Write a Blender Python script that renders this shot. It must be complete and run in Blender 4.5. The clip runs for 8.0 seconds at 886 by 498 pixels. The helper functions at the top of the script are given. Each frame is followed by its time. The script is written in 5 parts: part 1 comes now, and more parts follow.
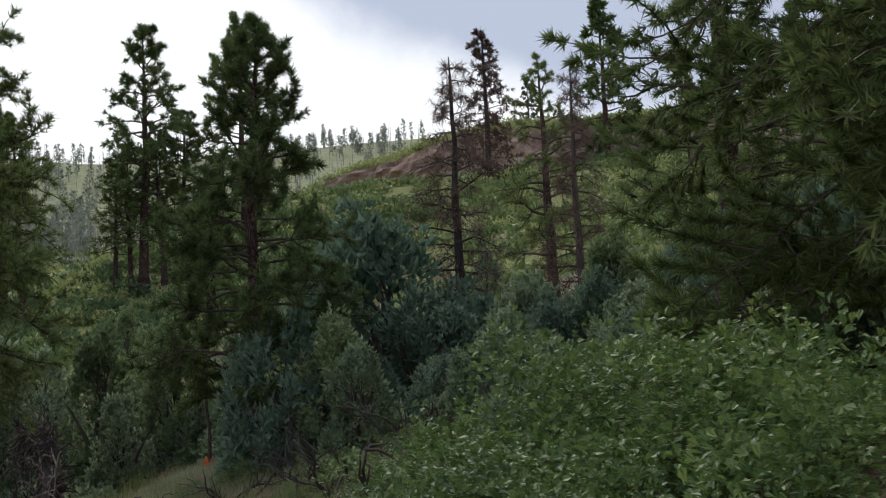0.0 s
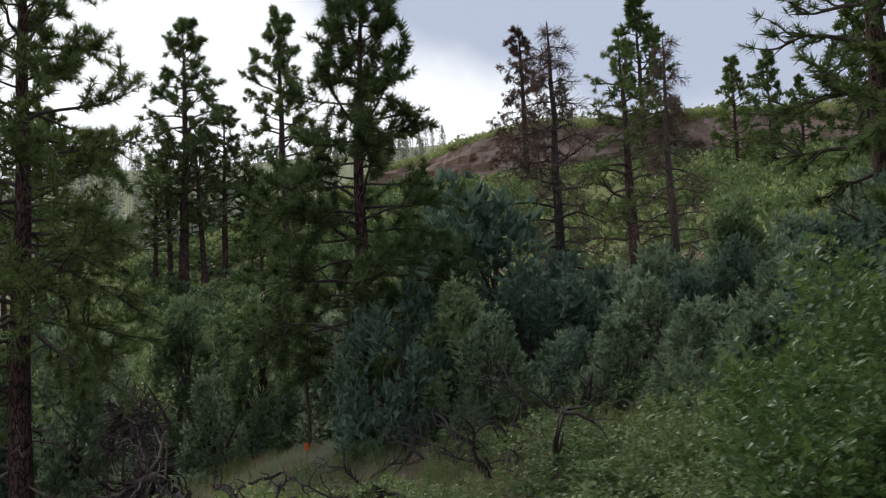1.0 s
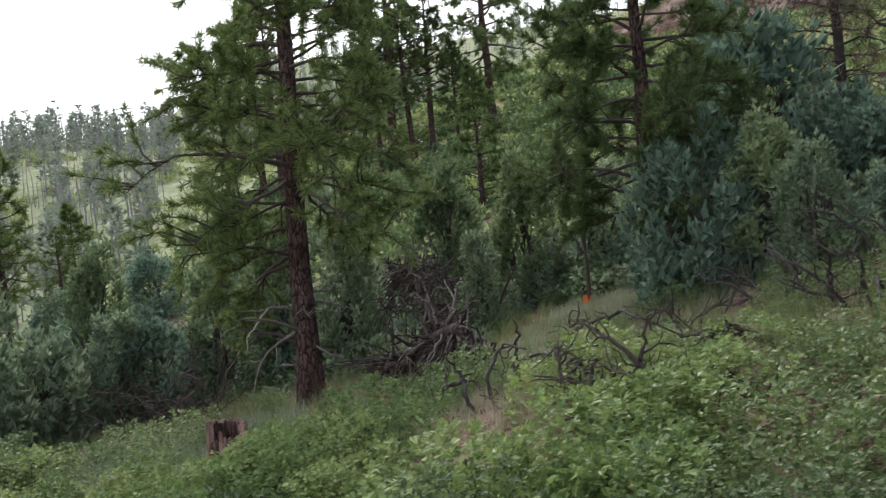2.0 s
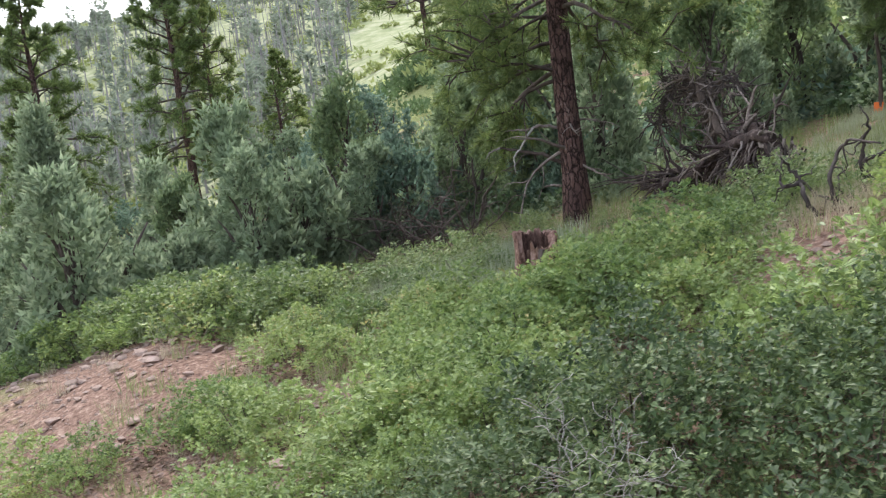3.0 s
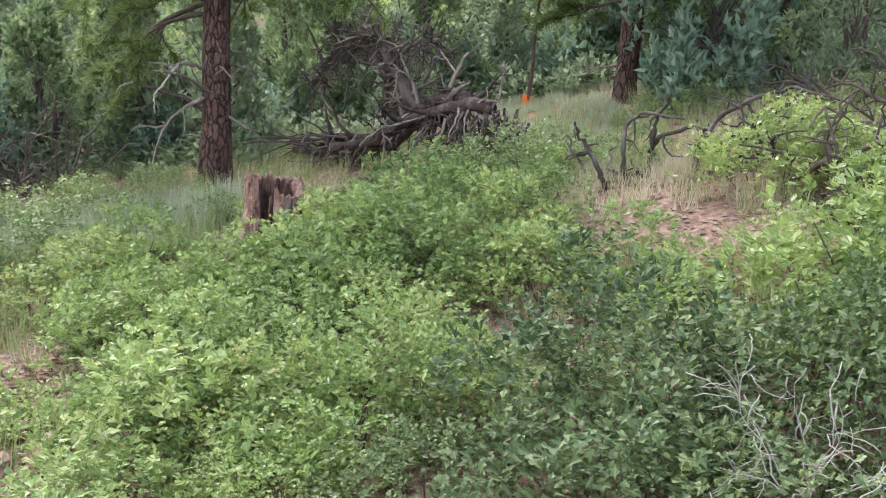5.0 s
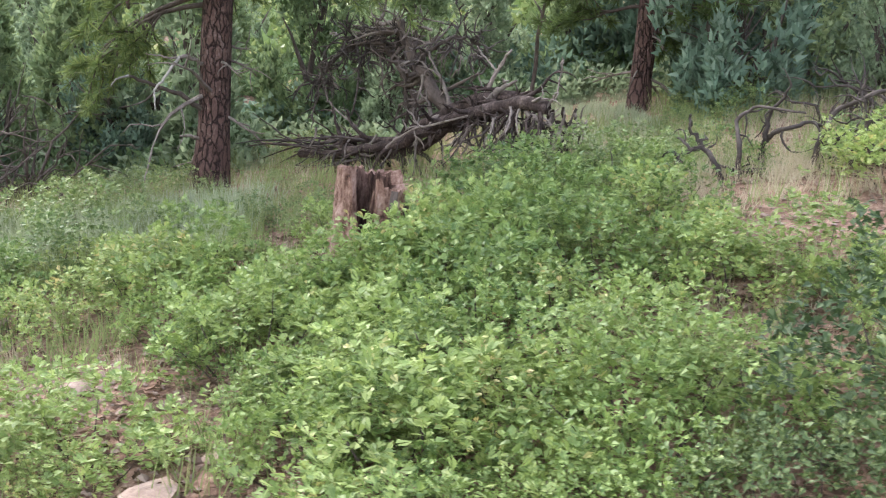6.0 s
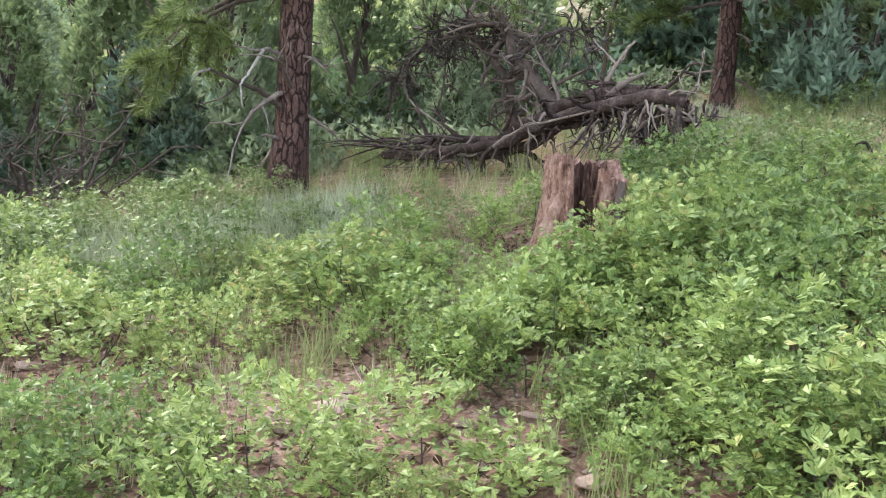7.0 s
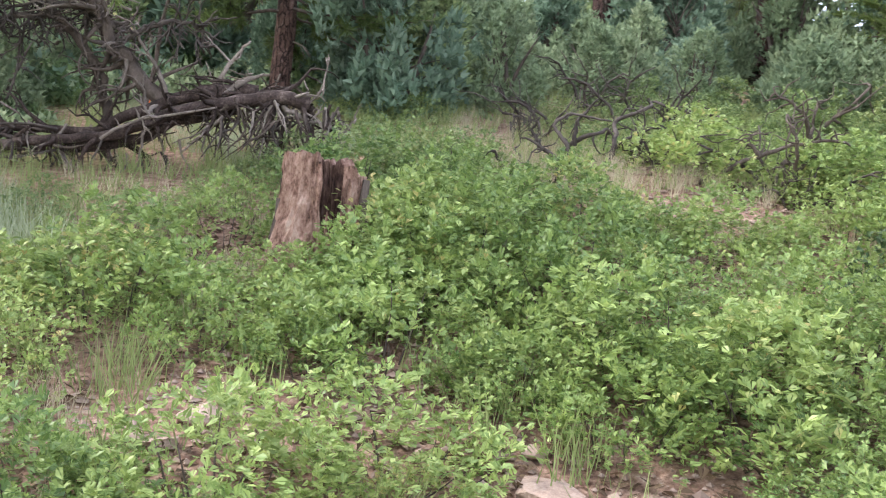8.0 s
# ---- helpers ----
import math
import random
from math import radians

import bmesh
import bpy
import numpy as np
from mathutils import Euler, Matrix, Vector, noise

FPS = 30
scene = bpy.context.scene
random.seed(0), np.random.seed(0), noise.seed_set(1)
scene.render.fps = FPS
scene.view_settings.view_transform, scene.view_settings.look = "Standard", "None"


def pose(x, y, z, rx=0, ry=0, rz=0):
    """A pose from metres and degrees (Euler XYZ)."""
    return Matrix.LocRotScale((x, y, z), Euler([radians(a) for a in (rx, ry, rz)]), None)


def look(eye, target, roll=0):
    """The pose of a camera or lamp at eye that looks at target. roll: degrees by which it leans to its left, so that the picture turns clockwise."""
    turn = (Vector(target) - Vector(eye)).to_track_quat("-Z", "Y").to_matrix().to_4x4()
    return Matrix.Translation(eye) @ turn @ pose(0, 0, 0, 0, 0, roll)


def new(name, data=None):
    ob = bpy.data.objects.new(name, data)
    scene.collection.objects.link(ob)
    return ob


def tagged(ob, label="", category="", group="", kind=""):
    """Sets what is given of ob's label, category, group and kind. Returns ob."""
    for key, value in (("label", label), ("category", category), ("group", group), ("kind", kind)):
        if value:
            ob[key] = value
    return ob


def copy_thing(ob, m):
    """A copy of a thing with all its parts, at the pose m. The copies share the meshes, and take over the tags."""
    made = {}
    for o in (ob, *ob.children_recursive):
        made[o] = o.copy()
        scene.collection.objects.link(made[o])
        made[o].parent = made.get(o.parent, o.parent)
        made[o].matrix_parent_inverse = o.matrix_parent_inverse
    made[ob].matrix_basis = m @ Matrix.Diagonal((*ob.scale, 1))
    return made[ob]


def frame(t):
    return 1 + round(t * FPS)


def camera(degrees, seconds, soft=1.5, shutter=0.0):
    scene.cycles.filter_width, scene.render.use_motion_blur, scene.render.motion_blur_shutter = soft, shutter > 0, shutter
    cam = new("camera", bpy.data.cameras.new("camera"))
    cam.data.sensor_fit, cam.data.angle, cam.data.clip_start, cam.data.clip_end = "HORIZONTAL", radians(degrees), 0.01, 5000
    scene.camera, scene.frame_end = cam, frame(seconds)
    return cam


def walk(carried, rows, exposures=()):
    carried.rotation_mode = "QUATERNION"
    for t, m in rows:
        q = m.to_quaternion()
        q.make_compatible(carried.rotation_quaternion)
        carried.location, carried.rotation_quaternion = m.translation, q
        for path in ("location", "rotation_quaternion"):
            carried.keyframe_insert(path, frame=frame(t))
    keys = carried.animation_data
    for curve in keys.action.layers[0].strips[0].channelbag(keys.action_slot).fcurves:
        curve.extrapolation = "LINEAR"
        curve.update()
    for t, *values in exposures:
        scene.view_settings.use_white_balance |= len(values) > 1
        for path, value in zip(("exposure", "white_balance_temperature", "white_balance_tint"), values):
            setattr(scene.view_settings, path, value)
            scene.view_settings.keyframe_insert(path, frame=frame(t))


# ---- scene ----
cam = camera(46.0, 8.0, soft=1.1, shutter=0.1)
PATH = [
    (0, (12.569, -2.037, 3.046), (11.989, -0.131, 3.219), -3.2),
    (0.5, (11.548, -1.609, 2.851), (10.99, 0.295, 3.103), -3.6),
    (1, (10.588, -1.259, 2.621), (9.979, 0.636, 2.811), -3.1),
    (1.5, (9.712, -0.989, 2.449), (8.958, 0.86, 2.561), -3.9),
    (2, (8.939, -0.964, 2.305), (7.985, 0.794, 2.287), -5.6),
    (2.2, (8.618, -1.041, 2.223), (7.591, 0.673, 2.153), -5.8),
    (3.3, (7.139, -1.38, 1.997), (5.838, 0.11, 1.699), -8.1),
    (3.5, (6.888, -1.395, 1.963), (5.567, 0.078, 1.672), -7.9),
    (4, (6.057, -1.126, 1.767), (5.025, 0.552, 1.425), -4.2),
    (4.5, (5.217, -0.873, 1.63), (4.619, 1.0, 1.262), -0.3),
    (4.7, (4.85, -0.871, 1.614), (4.377, 1.038, 1.253), 0.7),
    (5.8, (2.663, -0.496, 1.187), (2.633, 1.485, 0.912), 3.0),
    (6, (2.232, -0.339, 1.115), (2.203, 1.642, 0.844), 3.0),
    (6.5, (1.15, 0.033, 0.935), (1.175, 2.014, 0.667), 2.9),
    (7, (0.027, 0.458, 0.744), (0.186, 2.439, 0.522), 2.9),
    (7.5, (-1.19, 0.803, 0.591), (-0.408, 2.636, 0.417), 5.5),
    (8, (-2.426, 1.296, 0.523), (-1.162, 2.84, 0.392), 5.2),
]
walk(cam, [(t, look(eye, target, roll)) for t, eye, target, roll in PATH],
     exposures=[(0.0, -0.15), (1.0, -0.2), (1.5, 0.4), (2.2, 0.8), (3.3, 1.45), (3.5, 1.36), (4.0, 1.03), (4.5, 1.75), (4.7, 1.85), (5.8, 1.95), (7.0, 1.97), (8.0, 1.9)])

# ---- daylight: bright broken cloud, a veiled sun ahead of the slope ----
SUN_EL, SUN_AZ = radians(52), radians(-35)   # azimuth from +y towards +x
world = bpy.data.worlds.new("sky")
scene.world = world
world.use_nodes = True
wn, wl = world.node_tree.nodes, world.node_tree.links
bg = wn["Background"]
sky = wn.new("ShaderNodeTexSky")
sky.sky_type, sky.sun_disc = "NISHITA", False
sky.sun_elevation, sky.sun_rotation = SUN_EL, SUN_AZ
tc = wn.new("ShaderNodeTexCoord")
cn = wn.new("ShaderNodeTexNoise")
cn.inputs["Scale"].default_value, cn.inputs["Detail"].default_value, cn.inputs["Roughness"].default_value = 2.2, 8, 0.55
wl.new(tc.outputs["Generated"], cn.inputs["Vector"])
bank = wn.new("ShaderNodeVectorMath")      # the grey cloud bank lies high and to the right of the bright gap
bank.operation = "DOT_PRODUCT"
bank.inputs[1].default_value = (1.5, 0.0, 2.9)
wl.new(tc.outputs["Generated"], bank.inputs[0])
cadd = wn.new("ShaderNodeMath")
cadd.operation = "MULTIPLY_ADD"
cadd.inputs[1].default_value = 0.9
wl.new(cn.outputs["Fac"], cadd.inputs[0])
wl.new(bank.outputs["Value"], cadd.inputs[2])
cr = wn.new("ShaderNodeMapRange")
cr.interpolation_type = "SMOOTHSTEP"
cr.inputs["From Min"].default_value, cr.inputs["From Max"].default_value = 0.95, 0.70
wl.new(cadd.outputs[0], cr.inputs["Value"])
grey = wn.new("ShaderNodeMix")
grey.data_type = "RGBA"
grey.inputs["A"].default_value, grey.inputs["B"].default_value = (6.2, 6.9, 8.6, 1), (14.0, 14.2, 14.5, 1)
wl.new(cr.outputs["Result"], grey.inputs["Factor"])
mixs = wn.new("ShaderNodeMix")
mixs.data_type = "RGBA"
mixs.inputs["Factor"].default_value = 0.9
wl.new(sky.outputs["Color"], mixs.inputs["A"])
wl.new(grey.outputs["Result"], mixs.inputs["B"])
wl.new(mixs.outputs["Result"], bg.inputs["Color"])
bg.inputs["Strength"].default_value = 0.095

sun = new("sun", bpy.data.lights.new("sun", "SUN"))
sun.data.energy, sun.data.angle, sun.data.color = 1.7, radians(16), (1.0, 0.95, 0.87)
sun.matrix_world = look((math.sin(SUN_AZ) * math.cos(SUN_EL) * 90, math.cos(SUN_AZ) * math.cos(SUN_EL) * 90, math.sin(SUN_EL) * 90), (0, 0, 0))

# ---- materials ----
def mat_base(name):
    m = bpy.data.materials.new(name)
    m.use_nodes = True
    nt = m.node_tree
    return m, nt.nodes, nt.links, nt.nodes["Principled BSDF"]


def ramp(nodes, stops):
    r = nodes.new("ShaderNodeValToRGB")
    els = r.color_ramp.elements
    while len(els) < len(stops):
        els.new(0.5)
    for e, (p, c) in zip(els, stops):
        e.position, e.color = p, (*c, 1)
    return r


def noise_node(nodes, links, scale, detail=5, rough=0.6, stretch=None, source="Object"):
    c = nodes.new("ShaderNodeTexCoord")
    n = nodes.new("ShaderNodeTexNoise")
    n.inputs["Scale"].default_value, n.inputs["Detail"].default_value, n.inputs["Roughness"].default_value = scale, detail, rough
    if stretch:
        q = nodes.new("ShaderNodeMapping")
        q.inputs["Scale"].default_value = stretch
        links.new(c.outputs[source], q.inputs["Vector"])
        links.new(q.outputs["Vector"], n.inputs["Vector"])
    else:
        links.new(c.outputs[source], n.inputs["Vector"])
    return n


def leaf_mat(name, stops, rough=0.5, through_light=0.3, spec=0.4):
    """Foliage: colour differs from leaf to leaf and from plant to plant; some light passes through."""
    m, nodes, links, b = mat_base(name)
    g = nodes.new("ShaderNodeNewGeometry")
    oi = nodes.new("ShaderNodeObjectInfo")
    add = nodes.new("ShaderNodeMath")
    add.operation = "MULTIPLY_ADD"
    add.inputs[1].default_value = 0.45
    links.new(oi.outputs["Random"], add.inputs[0])
    half = nodes.new("ShaderNodeMath")
    half.operation = "MULTIPLY"
    half.inputs[1].default_value = 0.6
    links.new(g.outputs["Random Per Island"], half.inputs[0])
    links.new(half.outputs[0], add.inputs[2])
    r = ramp(nodes, stops)
    links.new(add.outputs[0], r.inputs["Fac"])
    n = noise_node(nodes, links, 1.1, 3)
    hv = nodes.new("ShaderNodeHueSaturation")
    mr = nodes.new("ShaderNodeMapRange")
    mr.inputs["From Min"].default_value, mr.inputs["From Max"].default_value = 0.3, 0.7
    mr.inputs["To Min"].default_value, mr.inputs["To Max"].default_value = 0.75, 1.25
    links.new(n.outputs["Fac"], mr.inputs["Value"])
    links.new(mr.outputs["Result"], hv.inputs["Value"])
    links.new(r.outputs["Color"], hv.inputs["Color"])
    links.new(hv.outputs["Color"], b.inputs["Base Color"])
    b.inputs["Roughness"].default_value = rough
    b.inputs["Specular IOR Level"].default_value = spec
    tr = nodes.new("ShaderNodeBsdfTranslucent")
    links.new(hv.outputs["Color"], tr.inputs["Color"])
    mx = nodes.new("ShaderNodeMixShader")
    mx.inputs["Fac"].default_value = through_light
    links.new(b.outputs["BSDF"], mx.inputs[1])
    links.new(tr.outputs["BSDF"], mx.inputs[2])
    links.new(mx.outputs["Shader"], nodes["Material Output"].inputs["Surface"])
    return m


def rough_mat(name, stops, scale, detail=6, rough=0.9, bump=0.5, bump_dist=0.02, stretch=None, scale2=None, source="Object"):
    """Bark, stone, soil: two scales of noise for colour, relief from the finer one, a shift from piece to piece."""
    m, nodes, links, b = mat_base(name)
    n1 = noise_node(nodes, links, scale, detail, 0.65, stretch, source)
    n2 = noise_node(nodes, links, scale2 or scale * 6, detail, 0.7, stretch, source)
    mx = nodes.new("ShaderNodeMix")
    mx.inputs["Factor"].default_value = 0.45
    links.new(n1.outputs["Fac"], mx.inputs["A"])
    links.new(n2.outputs["Fac"], mx.inputs["B"])
    r = ramp(nodes, stops)
    links.new(mx.outputs["Result"], r.inputs["Fac"])
    oi = nodes.new("ShaderNodeObjectInfo")
    mr = nodes.new("ShaderNodeMapRange")
    mr.inputs["To Min"].default_value, mr.inputs["To Max"].default_value = 0.8, 1.2
    links.new(oi.outputs["Random"], mr.inputs["Value"])
    hv = nodes.new("ShaderNodeHueSaturation")
    links.new(mr.outputs["Result"], hv.inputs["Value"])
    links.new(r.outputs["Color"], hv.inputs["Color"])
    links.new(hv.outputs["Color"], b.inputs["Base Color"])
    b.inputs["Roughness"].default_value = rough
    b.inputs["Specular IOR Level"].default_value = 0.2
    bp = nodes.new("ShaderNodeBump")
    bp.inputs["Strength"].default_value, bp.inputs["Distance"].default_value = bump, bump_dist
    links.new(mx.outputs["Result"], bp.inputs["Height"])
    links.new(bp.outputs["Normal"], b.inputs["Normal"])
    return m


OAK = leaf_mat("oak_leaf", [(0.0, (0.067, 0.122, 0.041)), (0.35, (0.157, 0.232, 0.070)), (0.7, (0.272, 0.350, 0.113)), (0.93, (0.35, 0.42, 0.15)), (1.0, (0.45, 0.38, 0.16))], 0.45, 0.36, 0.32)
OAK_MID = leaf_mat("oak_leaf_deep_green", [(0.0, (0.060, 0.102, 0.038)), (0.4, (0.135, 0.195, 0.070)), (0.8, (0.24, 0.30, 0.115)), (1.0, (0.33, 0.35, 0.155))], 0.45, 0.32, 0.32)
OAK_BANK = leaf_mat("oak_leaf_bank_green", [(0.0, (0.036, 0.080, 0.026)), (0.4, (0.092, 0.158, 0.044)), (0.8, (0.175, 0.25, 0.070)), (1.0, (0.30, 0.36, 0.12))], 0.42, 0.34, 0.36)
# Bluer oak leaf, darkened to paint in the shade on the bank's near side
OAK_SHADED = leaf_mat("oak_leaf_shaded_blue_green", [(0.0, (0.028, 0.052, 0.022)), (0.45, (0.068, 0.108, 0.042)), (0.85, (0.140, 0.190, 0.074)), (1.0, (0.26, 0.31, 0.13))], 0.5, 0.28, 0.28)
OAK_DARK = leaf_mat("oak_leaf_dusty", [(0.0, (0.058, 0.10, 0.046)), (0.6, (0.125, 0.185, 0.080)), (1.0, (0.215, 0.27, 0.125))], 0.5, 0.36, 0.25)
NEEDLE = leaf_mat("pine_needle", [(0.0, (0.062, 0.095, 0.035)), (0.6, (0.135, 0.185, 0.062)), (0.9, (0.22, 0.27, 0.09)), (1.0, (0.28, 0.29, 0.10))], 0.5, 0.42, 0.25)
JUNIPER = leaf_mat("juniper_foliage", [(0.0, (0.125, 0.175, 0.105)), (0.6, (0.245, 0.31, 0.190)), (1.0, (0.40, 0.46, 0.30))], 0.75, 0.52, 0.15)
BLUE = leaf_mat("blue_green_foliage", [(0.0, (0.080, 0.130, 0.090)), (0.6, (0.165, 0.24, 0.172)), (1.0, (0.29, 0.37, 0.285))], 0.75, 0.50, 0.15)
PINYON = leaf_mat("pinyon_needle", [(0.0, (0.11, 0.16, 0.082)), (0.6, (0.22, 0.285, 0.142)), (1.0, (0.36, 0.42, 0.215))], 0.6, 0.48, 0.2)
RUST = leaf_mat("dead_needle", [(0.0, (0.10, 0.065, 0.052)), (1.0, (0.21, 0.145, 0.12))], 0.8, 0.2, 0.1)
DRY = leaf_mat("dry_grass_blade", [(0.0, (0.34, 0.28, 0.19)), (0.6, (0.47, 0.41, 0.30)), (1.0, (0.60, 0.54, 0.42))], 0.8, 0.3, 0.15)
GREENGRASS = leaf_mat("green_grass_blade", [(0.0, (0.14, 0.19, 0.07)), (1.0, (0.33, 0.36, 0.16))], 0.7, 0.3, 0.2)
# Yellow-green brush, brightened so the far slopes' sunshine sits in the leaf colour
BRUSH = leaf_mat("sunlit_tint_brush_leaf", [(0.0, (0.24, 0.28, 0.10)), (1.0, (0.45, 0.49, 0.21))], 0.6, 0.3, 0.3)


def plated_bark(name, crack, low, high, fleck):
    """Ponderosa bark: long plates parted by dark fissures, flecked and scaly."""
    m, nodes, links, b = mat_base(name)
    warp = noise_node(nodes, links, 7.0, 4, 0.6)
    grain = noise_node(nodes, links, 38.0, 7, 0.75, (1, 1, 0.45))
    patch = noise_node(nodes, links, 3.0, 4, 0.6)
    co = nodes.new("ShaderNodeTexCoord")
    mp = nodes.new("ShaderNodeMapping")
    mp.inputs["Scale"].default_value = (15.0, 15.0, 4.6)
    links.new(co.outputs["Object"], mp.inputs["Vector"])
    mv = nodes.new("ShaderNodeVectorMath")
    mv.operation = "MULTIPLY_ADD"
    mv.inputs[1].default_value = (1.5, 1.5, 1.5)
    links.new(warp.outputs["Color"], mv.inputs[0])
    links.new(mp.outputs["Vector"], mv.inputs[2])
    vo = nodes.new("ShaderNodeTexVoronoi")
    vo.feature = "DISTANCE_TO_EDGE"
    vo.inputs["Scale"].default_value = 1.0
    links.new(mv.outputs["Vector"], vo.inputs["Vector"])
    edge = nodes.new("ShaderNodeMapRange")
    edge.interpolation_type = "SMOOTHSTEP"
    edge.inputs["From Min"].default_value, edge.inputs["From Max"].default_value = -0.02, 0.13
    links.new(vo.outputs["Distance"], edge.inputs["Value"])
    avg = nodes.new("ShaderNodeMix")
    avg.inputs["Factor"].default_value = 0.55
    links.new(patch.outputs["Fac"], avg.inputs["A"])
    links.new(grain.outputs["Fac"], avg.inputs["B"])
    plate = ramp(nodes, [(0.36, low), (0.54, high), (0.63, fleck)])
    links.new(avg.outputs["Result"], plate.inputs["Fac"])
    mx = nodes.new("ShaderNodeMix")
    mx.data_type = "RGBA"
    mx.inputs["A"].default_value = (*crack, 1)
    links.new(edge.outputs["Result"], mx.inputs["Factor"])
    links.new(plate.outputs["Color"], mx.inputs["B"])
    links.new(mx.outputs["Result"], b.inputs["Base Color"])
    b.inputs["Roughness"].default_value = 0.92
    b.inputs["Specular IOR Level"].default_value = 0.2
    hs = nodes.new("ShaderNodeMath")
    hs.operation = "MULTIPLY_ADD"
    hs.inputs[1].default_value = 0.45
    links.new(grain.outputs["Fac"], hs.inputs[0])
    links.new(edge.outputs["Result"], hs.inputs[2])
    bp = nodes.new("ShaderNodeBump")
    bp.inputs["Strength"].default_value, bp.inputs["Distance"].default_value = 1.0, 0.03
    links.new(hs.outputs[0], bp.inputs["Height"])
    links.new(bp.outputs["Normal"], b.inputs["Normal"])
    return m


BARK = plated_bark("ponderosa_bark", (0.022, 0.014, 0.013), (0.06, 0.035, 0.031), (0.12, 0.071, 0.061), (0.215, 0.155, 0.142))
LIMBBARK = rough_mat("limb_bark", [(0.40, (0.016, 0.011, 0.010)), (0.48, (0.075, 0.045, 0.036)), (0.58, (0.15, 0.085, 0.065)), (0.7, (0.23, 0.14, 0.11))], 4.5, 6, 0.95, 1.0, 0.08, (2.6, 2.6, 0.55))
DARKBARK = rough_mat("dark_bark", [(0.3, (0.035, 0.028, 0.025)), (0.55, (0.10, 0.078, 0.068)), (0.75, (0.20, 0.165, 0.145))], 6.0, 6, 0.95, 0.8, 0.03, (2, 2, 0.6))
GREYWOOD = rough_mat("weathered_wood", [(0.3, (0.06, 0.05, 0.045)), (0.5, (0.17, 0.14, 0.125)), (0.72, (0.36, 0.31, 0.28))], 4.0, 6, 0.85, 0.6, 0.015, (1.5, 1.5, 1.0))
PALEWOOD = rough_mat("bleached_twig", [(0.3, (0.17, 0.155, 0.14)), (0.7, (0.42, 0.39, 0.36))], 5.0, 5, 0.85, 0.4, 0.005)
# Far snags and conifers: haze is painted in by paling their colours
FARSNAG = rough_mat("hazy_grey_snag_wood", [(0.3, (0.20, 0.185, 0.18)), (0.7, (0.40, 0.375, 0.36))], 2.0, 4, 0.9, 0.3, 0.02)
FARGREEN = leaf_mat("hazy_far_conifer", [(0.0, (0.17, 0.20, 0.155)), (1.0, (0.32, 0.36, 0.28))], 0.8, 0.4, 0.1)
BURNT = rough_mat("charred_wood", [(0.3, (0.022, 0.019, 0.018)), (0.52, (0.062, 0.050, 0.046)), (0.72, (0.16, 0.135, 0.122))], 6.0, 6, 0.9, 0.6, 0.015)
STUMPWOOD = rough_mat("split_red_wood", [(0.38, (0.035, 0.020, 0.016)), (0.45, (0.19, 0.105, 0.080)), (0.54, (0.37, 0.235, 0.19)), (0.66, (0.54, 0.42, 0.36))], 6.0, 8, 0.9, 1.0, 0.05, (1.5, 1.5, 0.8), 26.0)
ROT = rough_mat("rotted_heartwood", [(0.36, (0.014, 0.009, 0.008)), (0.48, (0.10, 0.055, 0.043)), (0.60, (0.24, 0.15, 0.12)), (0.75, (0.40, 0.29, 0.25))], 9.0, 7, 0.95, 1.0, 0.05, (1.5, 1.5, 0.5), 30.0)
LOGWOOD = rough_mat("stripped_log", [(0.38, (0.012, 0.009, 0.008)), (0.5, (0.045, 0.031, 0.028)), (0.6, (0.10, 0.074, 0.067)), (0.74, (0.26, 0.21, 0.19))], 5.0, 7, 0.9, 0.9, 0.03, (1.6, 1.6, 1.2), 30.0)
SHADE_LITTER = leaf_mat("shade_litter_leaf", [(0.0, (0.05, 0.034, 0.024)), (0.6, (0.12, 0.08, 0.05)), (1.0, (0.24, 0.165, 0.10))], 0.8, 0.1, 0.2)
SAGE = leaf_mat("grey_weed_leaf", [(0.0, (0.22, 0.26, 0.16)), (1.0, (0.44, 0.47, 0.33))], 0.75, 0.35, 0.2)
ROCK = rough_mat("pink_sandstone", [(0.3, (0.17, 0.115, 0.09)), (0.5, (0.31, 0.225, 0.185)), (0.72, (0.46, 0.37, 0.32))], 2.5, 7, 0.9, 0.7, 0.03)
CLIFF = rough_mat("cliff_sandstone", [(0.35, (0.14, 0.09, 0.075)), (0.47, (0.36, 0.245, 0.20)), (0.58, (0.50, 0.37, 0.31)), (0.73, (0.64, 0.52, 0.44))], 0.3, 8, 0.95, 0.9, 0.4, (0.6, 0.6, 1.8), 1.1)


